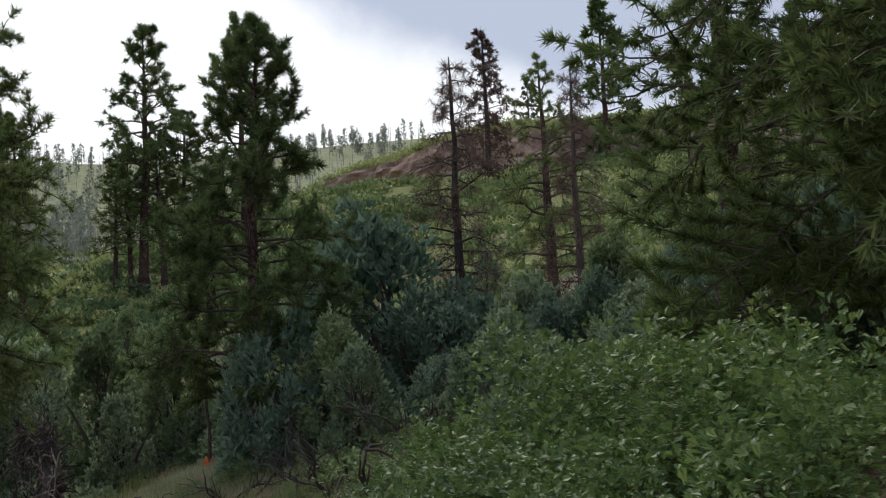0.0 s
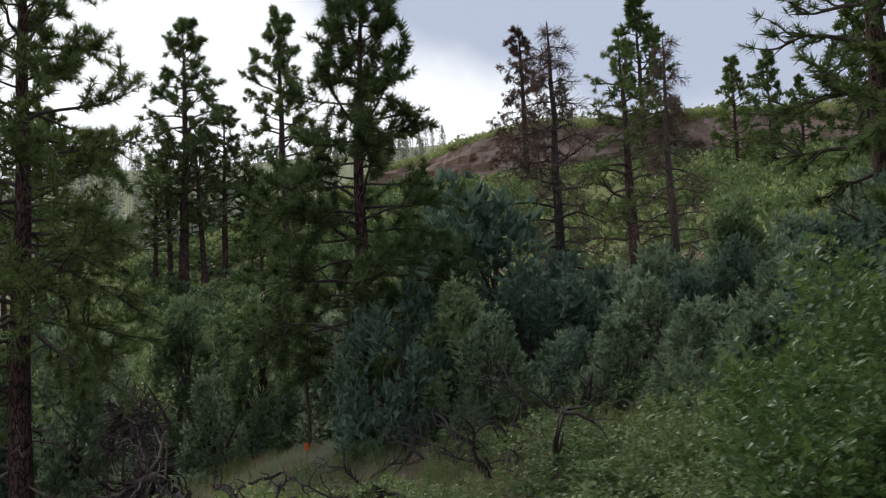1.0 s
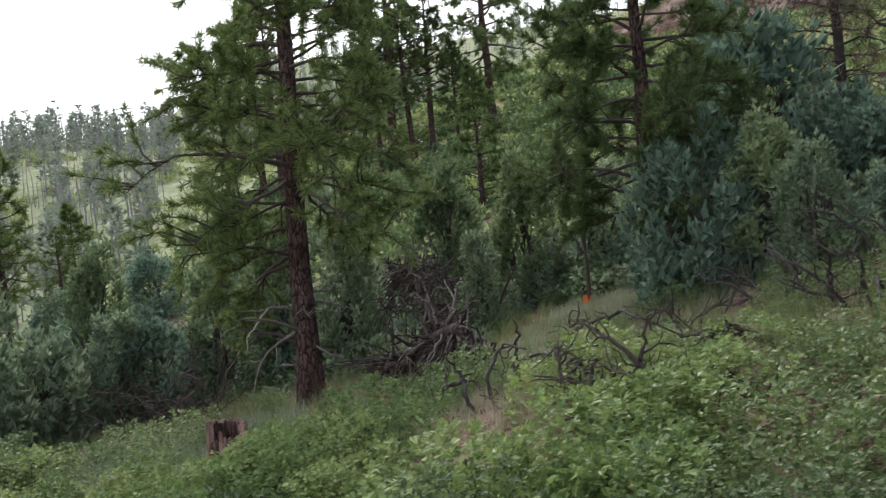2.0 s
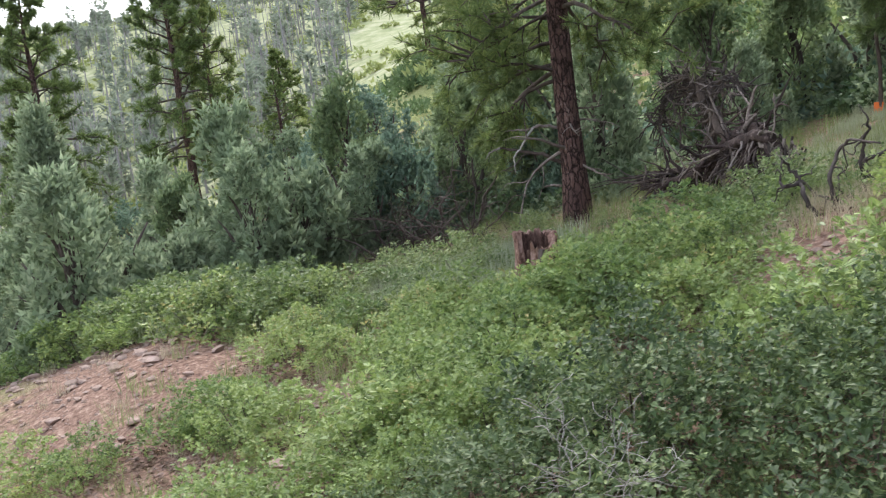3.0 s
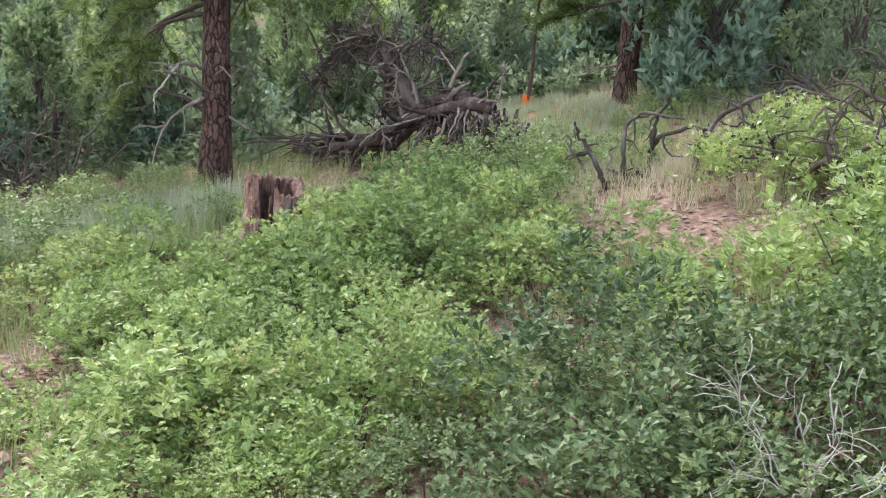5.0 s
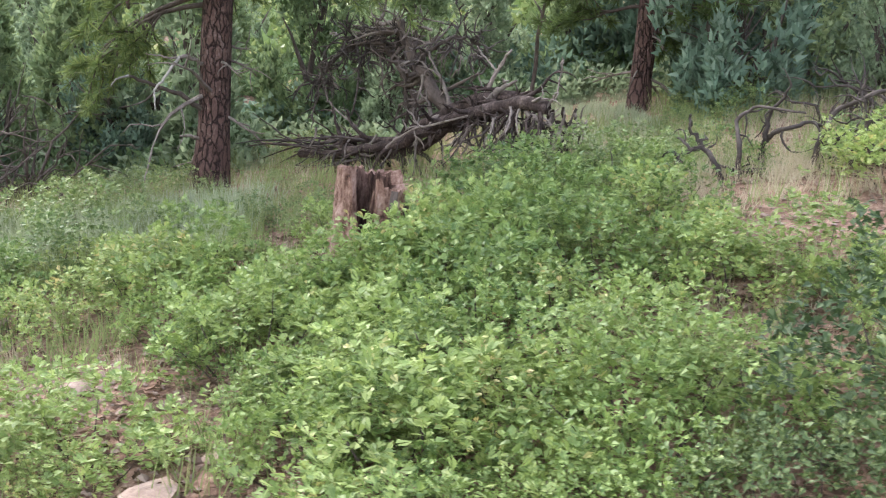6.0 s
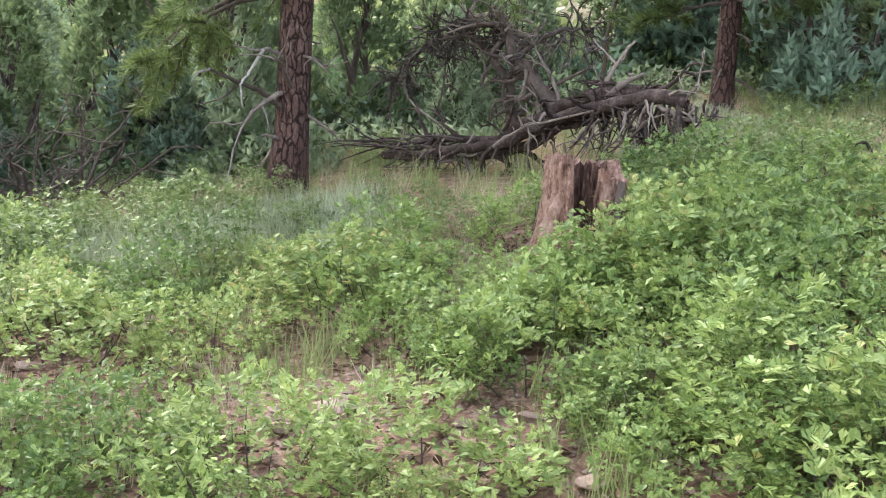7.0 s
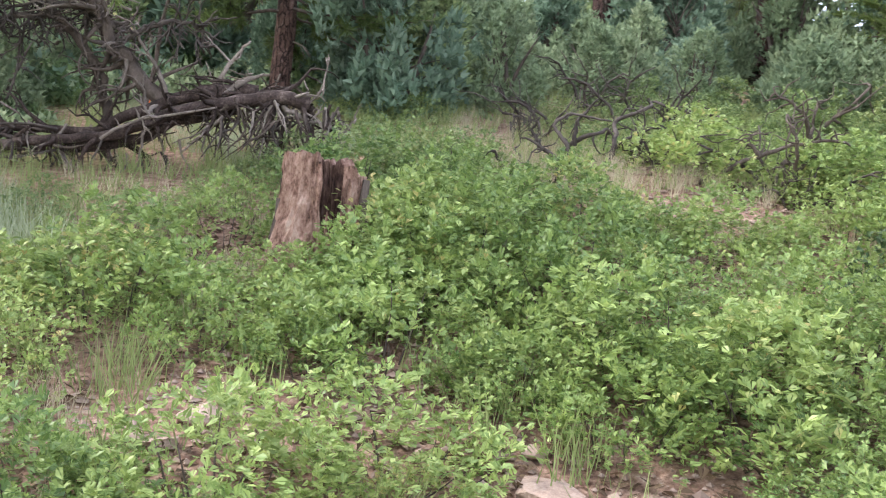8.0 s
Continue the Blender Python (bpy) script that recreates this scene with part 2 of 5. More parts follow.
def ground_mat():
    """Red soil and duff near the slope's foot, grassy and brushy slopes beyond."""
    m, nodes, links, b = mat_base("hill_ground")
    n1 = noise_node(nodes, links, 0.55, 8, 0.65)
    n2 = noise_node(nodes, links, 11.0, 9, 0.75)
    n3 = noise_node(nodes, links, 0.06, 6, 0.6)
    soil = ramp(nodes, [(0.34, (0.095, 0.058, 0.044)), (0.45, (0.19, 0.116, 0.088)), (0.56, (0.32, 0.21, 0.16)), (0.66, (0.46, 0.345, 0.275)), (0.77, (0.58, 0.49, 0.41))])
    grass = ramp(nodes, [(0.3, (0.09, 0.12, 0.04)), (0.5, (0.20, 0.22, 0.08)), (0.66, (0.33, 0.31, 0.15)), (0.8, (0.45, 0.38, 0.24))])
    links.new(n2.outputs["Fac"], soil.inputs["Fac"])
    links.new(n2.outputs["Fac"], grass.inputs["Fac"])
    add = nodes.new("ShaderNodeMath")
    add.operation = "ADD"
    links.new(n1.outputs["Fac"], add.inputs[0])
    links.new(n3.outputs["Fac"], add.inputs[1])
    pick = ramp(nodes, [(0.52, (0, 0, 0)), (0.6, (1, 1, 1))])
    hv = nodes.new("ShaderNodeMath")
    hv.operation = "MULTIPLY"
    hv.inputs[1].default_value = 0.5
    links.new(add.outputs[0], hv.inputs[0])
    co = nodes.new("ShaderNodeTexCoord")
    ln = nodes.new("ShaderNodeVectorMath")
    ln.operation = "LENGTH"
    links.new(co.outputs["Object"], ln.inputs[0])
    away = nodes.new("ShaderNodeMapRange")
    away.inputs["From Min"].default_value, away.inputs["From Max"].default_value = 16, 40
    away.inputs["To Max"].default_value = 0.14
    links.new(ln.outputs["Value"], away.inputs["Value"])
    tot = nodes.new("ShaderNodeMath")
    links.new(hv.outputs[0], tot.inputs[0])
    links.new(away.outputs["Result"], tot.inputs[1])
    links.new(tot.outputs[0], pick.inputs["Fac"])
    mx = nodes.new("ShaderNodeMix")
    mx.data_type = "RGBA"
    links.new(pick.outputs["Color"], mx.inputs["Factor"])
    links.new(soil.outputs["Color"], mx.inputs["A"])
    links.new(grass.outputs["Color"], mx.inputs["B"])
    sx = nodes.new("ShaderNodeSeparateXYZ")
    links.new(co.outputs["Object"], sx.inputs["Vector"])
    west = nodes.new("ShaderNodeMapRange")
    west.inputs["From Min"].default_value, west.inputs["From Max"].default_value = -22, -50
    west.inputs["To Max"].default_value = 0.9
    links.new(sx.outputs["X"], west.inputs["Value"])
    # meadow grass to the west, paled to paint in sunlit haze
    hazy_meadow = ramp(nodes, [(0.3, (0.20, 0.235, 0.115)), (0.5, (0.31, 0.33, 0.19)), (0.7, (0.44, 0.42, 0.31))])
    links.new(n1.outputs["Fac"], hazy_meadow.inputs["Fac"])
    mw = nodes.new("ShaderNodeMix")
    mw.data_type = "RGBA"
    links.new(west.outputs["Result"], mw.inputs["Factor"])
    links.new(mx.outputs["Result"], mw.inputs["A"])
    links.new(hazy_meadow.outputs["Color"], mw.inputs["B"])
    links.new(mw.outputs["Result"], b.inputs["Base Color"])
    b.inputs["Roughness"].default_value = 0.97
    b.inputs["Specular IOR Level"].default_value = 0.1
    bp = nodes.new("ShaderNodeBump")
    bp.inputs["Strength"].default_value, bp.inputs["Distance"].default_value = 0.8, 0.06
    links.new(n2.outputs["Fac"], bp.inputs["Height"])
    links.new(bp.outputs["Normal"], b.inputs["Normal"])
    return m


GROUND = ground_mat()

# ---- the lie of the land ----
def smooth(a, b, v):
    if a > b:
        return 1 - smooth(b, a, v)
    t = min(1.0, max(0.0, (v - a) / (b - a)))
    return t * t * (3 - 2 * t)


def cliff_line(x):
    return 94 + 0.16 * x + 2.0 * math.sin(x * 0.21) + 1.0 * math.sin(x * 0.53 + 1)


def ground_z(x, y):
    xs = 4.5 * math.tanh(x / 4.5) if x < 0 else 26 * math.tanh(x / 26)
    z = -1.7 + 0.2 * xs + 0.15 * min(y, 400) - 0.6 * smooth(-8, -14, x) * smooth(60, 20, y)
    z += 0.65 * math.exp(-((x + 6.2) / 4.0) ** 2 - ((y - 6.6) / 2.8) ** 2)           # low gravel bench
    z += 0.27 * math.exp(-((x - 4.8) / 2.0) ** 2 - ((y - 7.7) / 1.3) ** 2)           # bare shoulder
    z += 0.75 * smooth(8.5, 11.5, x) * math.exp(-((y - 4.0) / 3.5) ** 2)             # higher bank
    road = -0.75 + 0.143 * max(-40, min(x, 40))
    z = road + (z - road) * smooth(0.3, 3.2, y) if y < 3.2 else z
    if y < -6:
        z -= 0.12 * min(-6 - y, 60)
    far = math.hypot(x, y)
    turn = math.degrees(math.atan2(-x, max(y, 1e-6))) if y > 0 else 90.0
    side = smooth(30, 48, turn) if x < 0 else 0.0
    if side:
        z -= side * 7 * math.exp(-((far - 75) / 38) ** 2)                            # valley beside the slope
        z += side * 7 * smooth(95, 215, far) + side * 0.055 * min(max(far - 215, 0), 100)
        z += side * 0.09 * (150 - min(150, max(0.0, y))) * smooth(100, 200, far)
    if x < 0:
        z += 26 * smooth(44, 36, turn) * smooth(8, 16, turn) * smooth(200, 380, far)  # distant ridge
    ahead = 1 - smooth(28, 40, turn) if x < 0 else 1.0
    z += ahead * 7.0 * smooth(30, 88, y) * smooth(-46, -24, x)                       # the hill under the cliff
    if x > -12:
        z -= (0.11 * (x + 12) + 0.1 * max(0.0, x)) * smooth(35, 85, y)
    if y > 60:
        c = cliff_line(x)
        z += ahead * 4.6 * (0.35 + 0.65 * smooth(-30, -8, x)) * smooth(c + 4, c + 6, y) * smooth(-34, -25, x)
        z += (0.07 * min(max(0.0, y - c - 6), 10) - 0.22 * max(0.0, min(y, 400) - c - 17)) * ahead * smooth(-38, -24, x)
    z += 0.05 * noise.noise((x * 0.9, y * 0.9, 3)) + 0.22 * smooth(6, 30, far) * noise.noise((x * 0.22, y * 0.22, 7))
    z += 1.1 * smooth(50, 150, far) * noise.noise((x * 0.035, y * 0.035, 1))
    return z


# ---- mesh helpers ----
def mesh_from(name, verts, faces, material, smooth_shade=False):
    me = bpy.data.meshes.new(name)
    me.from_pydata([tuple(v) for v in verts] if not isinstance(verts, np.ndarray) else verts.tolist(), [], faces if not isinstance(faces, np.ndarray) else faces.tolist())
    me.materials.append(material)
    if smooth_shade:
        me.polygons.foreach_set("use_smooth", [True] * len(me.polygons))
    me.update()
    return me


def part(name, me, parent, label="", kind=""):
    ob = new(name, me)
    ob.parent = parent
    return tagged(ob, label=label, kind=kind)


class Soup:
    """Collects tubes and blades into one mesh."""

    def __init__(self):
        self.v, self.f, self.n = [], [], 0

    def add(self, verts, faces):
        verts, faces = np.asarray(verts, float), np.asarray(faces, int)
        self.v.append(verts)
        self.f.extend((faces + self.n).tolist())
        self.n += len(verts)

    def tube(self, pts, radii, sides=6, rng=None, rough=0.0):
        pts = np.asarray(pts, float)
        t = np.gradient(pts, axis=0)
        t /= np.linalg.norm(t, axis=1)[:, None] + 1e-9
        ref = np.array([0.31, 0.17, 0.93]) if abs(t[0, 2]) < 0.8 else np.array([1.0, 0.1, 0.05])
        u = np.cross(t, ref)
        u /= np.linalg.norm(u, axis=1)[:, None] + 1e-9
        w = np.cross(t, u)
        a = np.arange(sides) * 2 * np.pi / sides
        r = np.asarray(radii, float)[:, None] * np.ones(sides)
        if rng is not None and rough:
            r = r * (1 + rough * rng.standard_normal(r.shape))
        ring = pts[:, None] + r[..., None] * (np.cos(a)[None, :, None] * u[:, None] + np.sin(a)[None, :, None] * w[:, None])
        n = len(pts)
        faces = [(i * sides + j, i * sides + (j + 1) % sides, (i + 1) * sides + (j + 1) % sides, (i + 1) * sides + j) for i in range(n - 1) for j in range(sides)]
        verts = np.concatenate([ring.reshape(-1, 3), pts[-1:]])
        tip = [((n - 1) * sides + j, (n - 1) * sides + (j + 1) % sides, n * sides) for j in range(sides)]
        base = self.n
        self.v.append(verts)
        self.f.extend([tuple(i + base for i in f) for f in faces + tip])
        self.n += len(verts)

    def mesh(self, name, material, smooth_shade=True):
        return mesh_from(name, np.concatenate(self.v) if self.v else np.zeros((0, 3)), self.f, material, smooth_shade)


def unit(v):
    return v / (np.linalg.norm(v, axis=-1, keepdims=True) + 1e-9)


def blades(rng, at, way, count, length, width, spread):
    """Thin pointed blades fanning out from each place: needles, sprigs, grass."""
    at, way = np.repeat(at, count, 0), np.repeat(way, count, 0)
    d = unit(unit(way) + spread * rng.standard_normal(at.shape))
    s = unit(np.cross(d, rng.standard_normal(at.shape)))
    ln = length * rng.uniform(0.65, 1.15, (len(at), 1))
    mid = at + d * ln * 0.12
    v = np.stack([mid + s * width * 0.5, at + d * ln, mid - s * width * 0.5], 1).reshape(-1, 3)
    f = np.arange(len(at))[:, None] * 3 + np.arange(3)[None]
    return v, f


LEAF_V = np.array([(0, 0, 0), (-0.14, 0.52, 0.02), (0, 1.02, -0.05), (0.14, 0.52, 0.02), (-0.06, 0.24, 0), (-0.31, 0.62, 0.07), (-0.09, 0.80, 0.01),
                   (0.06, 0.24, 0), (0.31, 0.72, 0.07), (0.09, 0.80, 0.01)])
LEAF_F = [(0, 3, 2, 1), (4, 6, 5), (7, 8, 9)]


BLADE_V = np.array([(0, 0, 0), (-0.33, 0.60, 0.06), (-0.04, 1.05, -0.02), (0.34, 0.74, 0.06), (0.08, 0.95, 0.0)])
BLADE_F = [(0, 2, 1), (0, 3, 4)]


def leaves(rng, at, way, size, tmpl_v=LEAF_V, tmpl_f=LEAF_F):
    """Lobed leaves, each with its own tilt."""
    d = unit(way)
    s = unit(np.cross(d, unit(np.array([0, 0, 1.0]) + 0.45 * rng.standard_normal(at.shape))))
    nrm = np.cross(s, d)
    sz = size * rng.uniform(0.6, 1.2, (len(at), 1, 1))
    v = at[:, None] + sz * (tmpl_v[None, :, :1] * s[:, None] + tmpl_v[None, :, 1:2] * d[:, None] + tmpl_v[None, :, 2:] * nrm[:, None])
    k = len(tmpl_v)
    faces = [tuple(i * k + j for j in f) for i in range(len(at)) for f in tmpl_f]
    return v.reshape(-1, 3), faces


def wander(rng, a, d, length, n=5, bend=0.25, droop=0.0):
    """A crooked line from a along d."""
    p, d, out = np.array(a, float), unit(np.array(d, float)), [np.array(a, float)]
    for _ in range(n):
        d = unit(d + bend * rng.standard_normal(3) + np.array([0, 0, -droop]))
        p = p + d * length / n
        out.append(p)
    return np.array(out)


# ---- ground ----
def build_ground():
    rings, arms = 170, 230
    radii = [0.0] + [0.25 * (1600 / 0.25) ** (i / (rings - 1)) for i in range(rings)]
    verts, faces = [], []
    cx, cy = 3.0, 5.0
    verts.append((cx, cy, ground_z(cx, cy)))
    for r in radii[1:]:
        for j in range(arms):
            a = 2 * math.pi * j / arms
            x, y = cx + r * math.cos(a), cy + r * math.sin(a)
            verts.append((x, y, ground_z(x, y)))
    for j in range(arms):
        faces.append((0, 1 + j, 1 + (j + 1) % arms))
    for i in range(rings - 1):
        for j in range(arms):
            a, b = 1 + i * arms + j, 1 + i * arms + (j + 1) % arms
            faces.append((a, a + arms, b + arms, b))
    tagged(new("ground", mesh_from("ground", verts, faces, GROUND, True)), "red stony slope with duff and dry grass", "ground", kind="structure")


build_ground()


def build_cliff():
    """Ledges of sandstone below the hill's rim."""
    rows = 9
    n = 150
    verts = []
    for i in range(n):
        xx = -29 + i * 62 / (n - 1)
        c = cliff_line(xx)
        top, low = ground_z(xx, c + 7.0) - 1.4, ground_z(xx, c - 2.0) - 0.8
        for k in range(rows):
            u = k / (rows - 1)
            step = 1.6 * (1 - u) + 0.8 * noise.noise((xx * 0.35, k * 1.7, 2)) + 0.8 * noise.noise((xx * 1.3, k * 0.9, 5)) + 0.5 * noise.noise((xx * 0.12, k * 2.3, 11))
            verts.append((xx + 0.2 * noise.noise((xx, k, 0)), c + 0.4 - step, low + (top - low) * u + 0.2 * noise.noise((xx * 0.7, k * 3.1, 9))))
        verts.append((xx, c + 7.8, ground_z(xx, c + 7.8) - 0.3))
    m = rows + 1
    faces = [(i * m + k, (i + 1) * m + k, (i + 1) * m + k + 1, i * m + k + 1) for i in range(n - 1) for k in range(m - 1)]
    tagged(new("cliff", mesh_from("cliff", verts, faces, CLIFF)), "reddish banded sandstone cliff under the hill rim", "cliff", kind="structure")


build_cliff()


# ---- trees ----
def make_pine(name, label, height, radius, bare, spread, limbs, seed, needle=0.17, width=0.012, per=13, tufts=16, leafmat=NEEDLE, bark=BARK, lean=(0, 0), split_limbs=False, dead_low=6, shape=0.75, group="", sub=True, packed=0.95, droop=0.0, thin=1.0, side=0.0, clear=0.0):
    rng = np.random.default_rng(seed)
    root = tagged(new(name), label, "tree", group)
    k = 12
    zs = np.linspace(-0.3, height, k)
    wob = np.cumsum(rng.standard_normal((k, 2)) * 0.012 * height / k * 3, 0)
    axis = np.c_[wob[:, 0] + lean[0] * zs, wob[:, 1] + lean[1] * zs, zs]
    rad = radius * (1.12 * (1 - zs.clip(0) / height) ** 0.8 + 0.02)
    rad[0] *= 1.35
    t = Soup()
    t.tube(axis, rad, 14, rng, 0.05)
    part("trunk", t.mesh("trunk", bark), root)
    wood, at, way = Soup(), [], []
    for i in range(limbs + dead_low):
        dead = i >= limbs
        u = rng.uniform(0.25, 0.95) * bare if dead else bare + (0.985 - bare) * ((i + rng.uniform(0, 0.8)) / limbs) ** packed
        z = u * height
        base = np.array([np.interp(z, zs, axis[:, 0]), np.interp(z, zs, axis[:, 1]), z])
        f = (u - bare) / (1 - bare)
        reach = spread * ((1 - max(f, 0)) ** shape * (0.55 + 0.45 * min(1, max(f, 0) * 4 + 0.35)) * rng.uniform(0.55, 1.15) + 0.04)
        if dead:
            reach = spread * rng.uniform(0.2, 0.55)
        az = i * 2.399 + rng.uniform(-0.5, 0.5)
        if not dead and z < clear:                          # the low boughs all grow to one side
            az = side + rng.uniform(-0.8, 0.8)
            if rng.uniform() < 0.55:
                continue
        up = rng.uniform(-0.15, 0.25) + 0.5 * max(f, 0)
        line = wander(rng, base, (math.cos(az), math.sin(az), up), reach, 6, 0.16, 0.07 + droop - (0.12 + droop) * max(f, 0) if not dead else 0.12)
        r0 = min(rad[0] * 0.3, 0.018 + 0.022 * reach) * (0.7 if dead else thin)
        w = Soup() if split_limbs else wood
        w.tube(line, np.linspace(r0, 0.006, 7), 5)
        for j in range(3 if dead else (int(4 + reach * 3.0) if sub else 5)):
            q = rng.uniform(0.35, 0.98) if not dead else rng.uniform(0.3, 0.9)
            b = np.array([np.interp(q * 6, range(7), line[:, a]) for a in range(3)])
            d = unit(line[-1] - line[0]) + rng.standard_normal(3) * 0.55 + np.array([0, 0, 0.1])
            tw = wander(rng, b, d, reach * rng.uniform(0.18, 0.42) + 0.08, 4, 0.25, 0.0)
            w.tube(tw, np.linspace(r0 * 0.4, 0.004, 5), 4)
            if not dead:
                m = max(2, int(tufts * rng.uniform(0.3, 0.6)))
                pick = rng.uniform(0.25, 1.0, m)
                for p in pick:
                    at.append([np.interp(p * 4, range(5), tw[:, a]) for a in range(3)])
                    way.append(tw[-1] - tw[0] + rng.standard_normal(3) * 0.1 + np.array([0, 0, 0.12]))
        if not dead:
            for p in np.linspace(0.5, 1.0, max(2, tufts // 3)):
                at.append([np.interp(p * 6, range(7), line[:, a]) for a in range(3)])
                way.append(line[-1] - line[-3] + np.array([0, 0, 0.15]))
        if split_limbs:
            part("limb", w.mesh("limb", GREYWOOD if dead else DARKBARK), root, "bare grey dead limb" if dead else "")
    if not split_limbs:
        part("limb", wood.mesh("limb", DARKBARK), root, kind="stuff")
    if at and leafmat:
        v, f = blades(rng, np.array(at), np.array(way), per, needle, width, 0.75)
        part("crown", mesh_from("crown", v, f, leafmat), root, kind="stuff")
    return root


def make_snag(name, label, height, radius, spread, limbs, seed, woodmat=BURNT, low=0.12, fine=4, rust=False):
    rng = np.random.default_rng(seed)
    root = tagged(new(name), label, "dead tree", "dead trees on the slope")
    zs = np.linspace(-0.3, height, 12)
    wob = np.cumsum(rng.standard_normal((12, 2)) * 0.02, 0)
    axis = np.c_[wob, zs]
    t = Soup()
    t.tube(axis, radius * (1 - zs.clip(0) / height) ** 0.8 + 0.012, 10, rng, 0.05)
    part("trunk", t.mesh("trunk", woodmat), root)
    at, way = [], []
    for i in range(limbs):
        w = Soup()
        u = low + (0.97 - low) * (i + 0.5) / limbs
        base = np.array([np.interp(u * height, zs, axis[:, 0]), np.interp(u * height, zs, axis[:, 1]), u * height])
        az = i * 2.4 + rng.uniform(-0.5, 0.5)
        reach = spread * (1 - u) ** 0.6 * rng.uniform(0.4, 1.1) + 0.1
        line = wander(rng, base, (math.cos(az), math.sin(az), 0.25), reach, 6, 0.2, 0.12)
        w.tube(line, np.linspace(0.012 + 0.012 * reach, 0.005, 7), 5)
        for j in range(fine):
            q = rng.uniform(0.2, 0.95)
            b = np.array([np.interp(q * 6, range(7), line[:, a]) for a in range(3)])
            tw = wander(rng, b, unit(line[-1] - line[0]) + rng.standard_normal(3) * 0.6, reach * rng.uniform(0.2, 0.5), 4, 0.3, 0.05)
            w.tube(tw, np.linspace(0.008, 0.004, 5), 4)
            at += [tw[-1], tw[2]]
            way += [tw[-1] - tw[0]] * 2
        part("limb", w.mesh("limb", woodmat), root)
    if rust:
        v, f = blades(rng, np.array(at), np.array(way), 12 if height > 10 else 5, 0.03 * height + 0.05, 0.006 * height if height > 10 else 0.012, 0.9)
        part("dead_needles", mesh_from("dead_needles", v, f, RUST), root, "rusty dry dead needles", "stuff")
    return root


def make_juniper(name, label, height, width, seed, material=JUNIPER, lumps=48, sprigs=40, size=0.165, cone=0.6, group="junipers on the slope"):
    rng = np.random.default_rng(seed)
    root = tagged(new(name), label, "tree", group)
    t = Soup()
    for j in range(4):
        az = j * 1.7 + rng.uniform(0, 1)
        line = wander(rng, (0.06 * math.cos(az), 0.06 * math.sin(az), -0.25), (0.25 * math.cos(az), 0.25 * math.sin(az), 1), height * rng.uniform(0.6, 0.9), 7, 0.12)
        t.tube(line, np.linspace(0.05 + 0.018 * height, 0.012, 8), 7, rng, 0.06)
    part("trunk", t.mesh("trunk", DARKBARK), root)
    at, way, tw = [], [], Soup()
    skew = rng.uniform(0.75, 1.2, 7)
    for i in range(lumps):
        u = rng.uniform(0.0, 1.0) ** 1.05 if i > 14 else rng.uniform(0.0, 0.12)
        az, q = rng.uniform(0, 2 * math.pi), rng.uniform(0.35, 1.0) ** 0.7
        lobe = np.interp(az, np.linspace(0, 2 * math.pi, 8), np.r_[skew, skew[0]])
        edge = width * 0.5 * lobe * ((1 - u) ** cone * (0.75 + 0.25 * min(1, u * 5))) + 0.04
        c = np.array([edge * q * math.cos(az), edge * q * math.sin(az), 0.02 + u * (height - 0.3)])
        r = width * rng.uniform(0.09, 0.17)
        d = unit(rng.standard_normal((sprigs, 3)) + np.array([math.cos(az), math.sin(az), 0.6]) * 0.8)
        at.append(c + d * r * rng.uniform(0.3, 1.0, (sprigs, 1)) * np.array([0.85, 0.85, 1.9]))
        way.append(d * 0.8 + np.array([0, 0, 0.9]))
        low = np.array([0, 0, c[2] * 0.55])
        tw.tube(wander(rng, low, c - low, np.linalg.norm(c - low), 4, 0.1), np.linspace(0.018, 0.005, 5), 4)
    part("limb", tw.mesh("limb", DARKBARK), root, kind="stuff")
    v, f = blades(rng, np.concatenate(at), np.concatenate(way), 3, size * 1.15, size * 0.54, 0.6)
    part("crown", mesh_from("crown", v, f, material), root, kind="stuff")
    return root


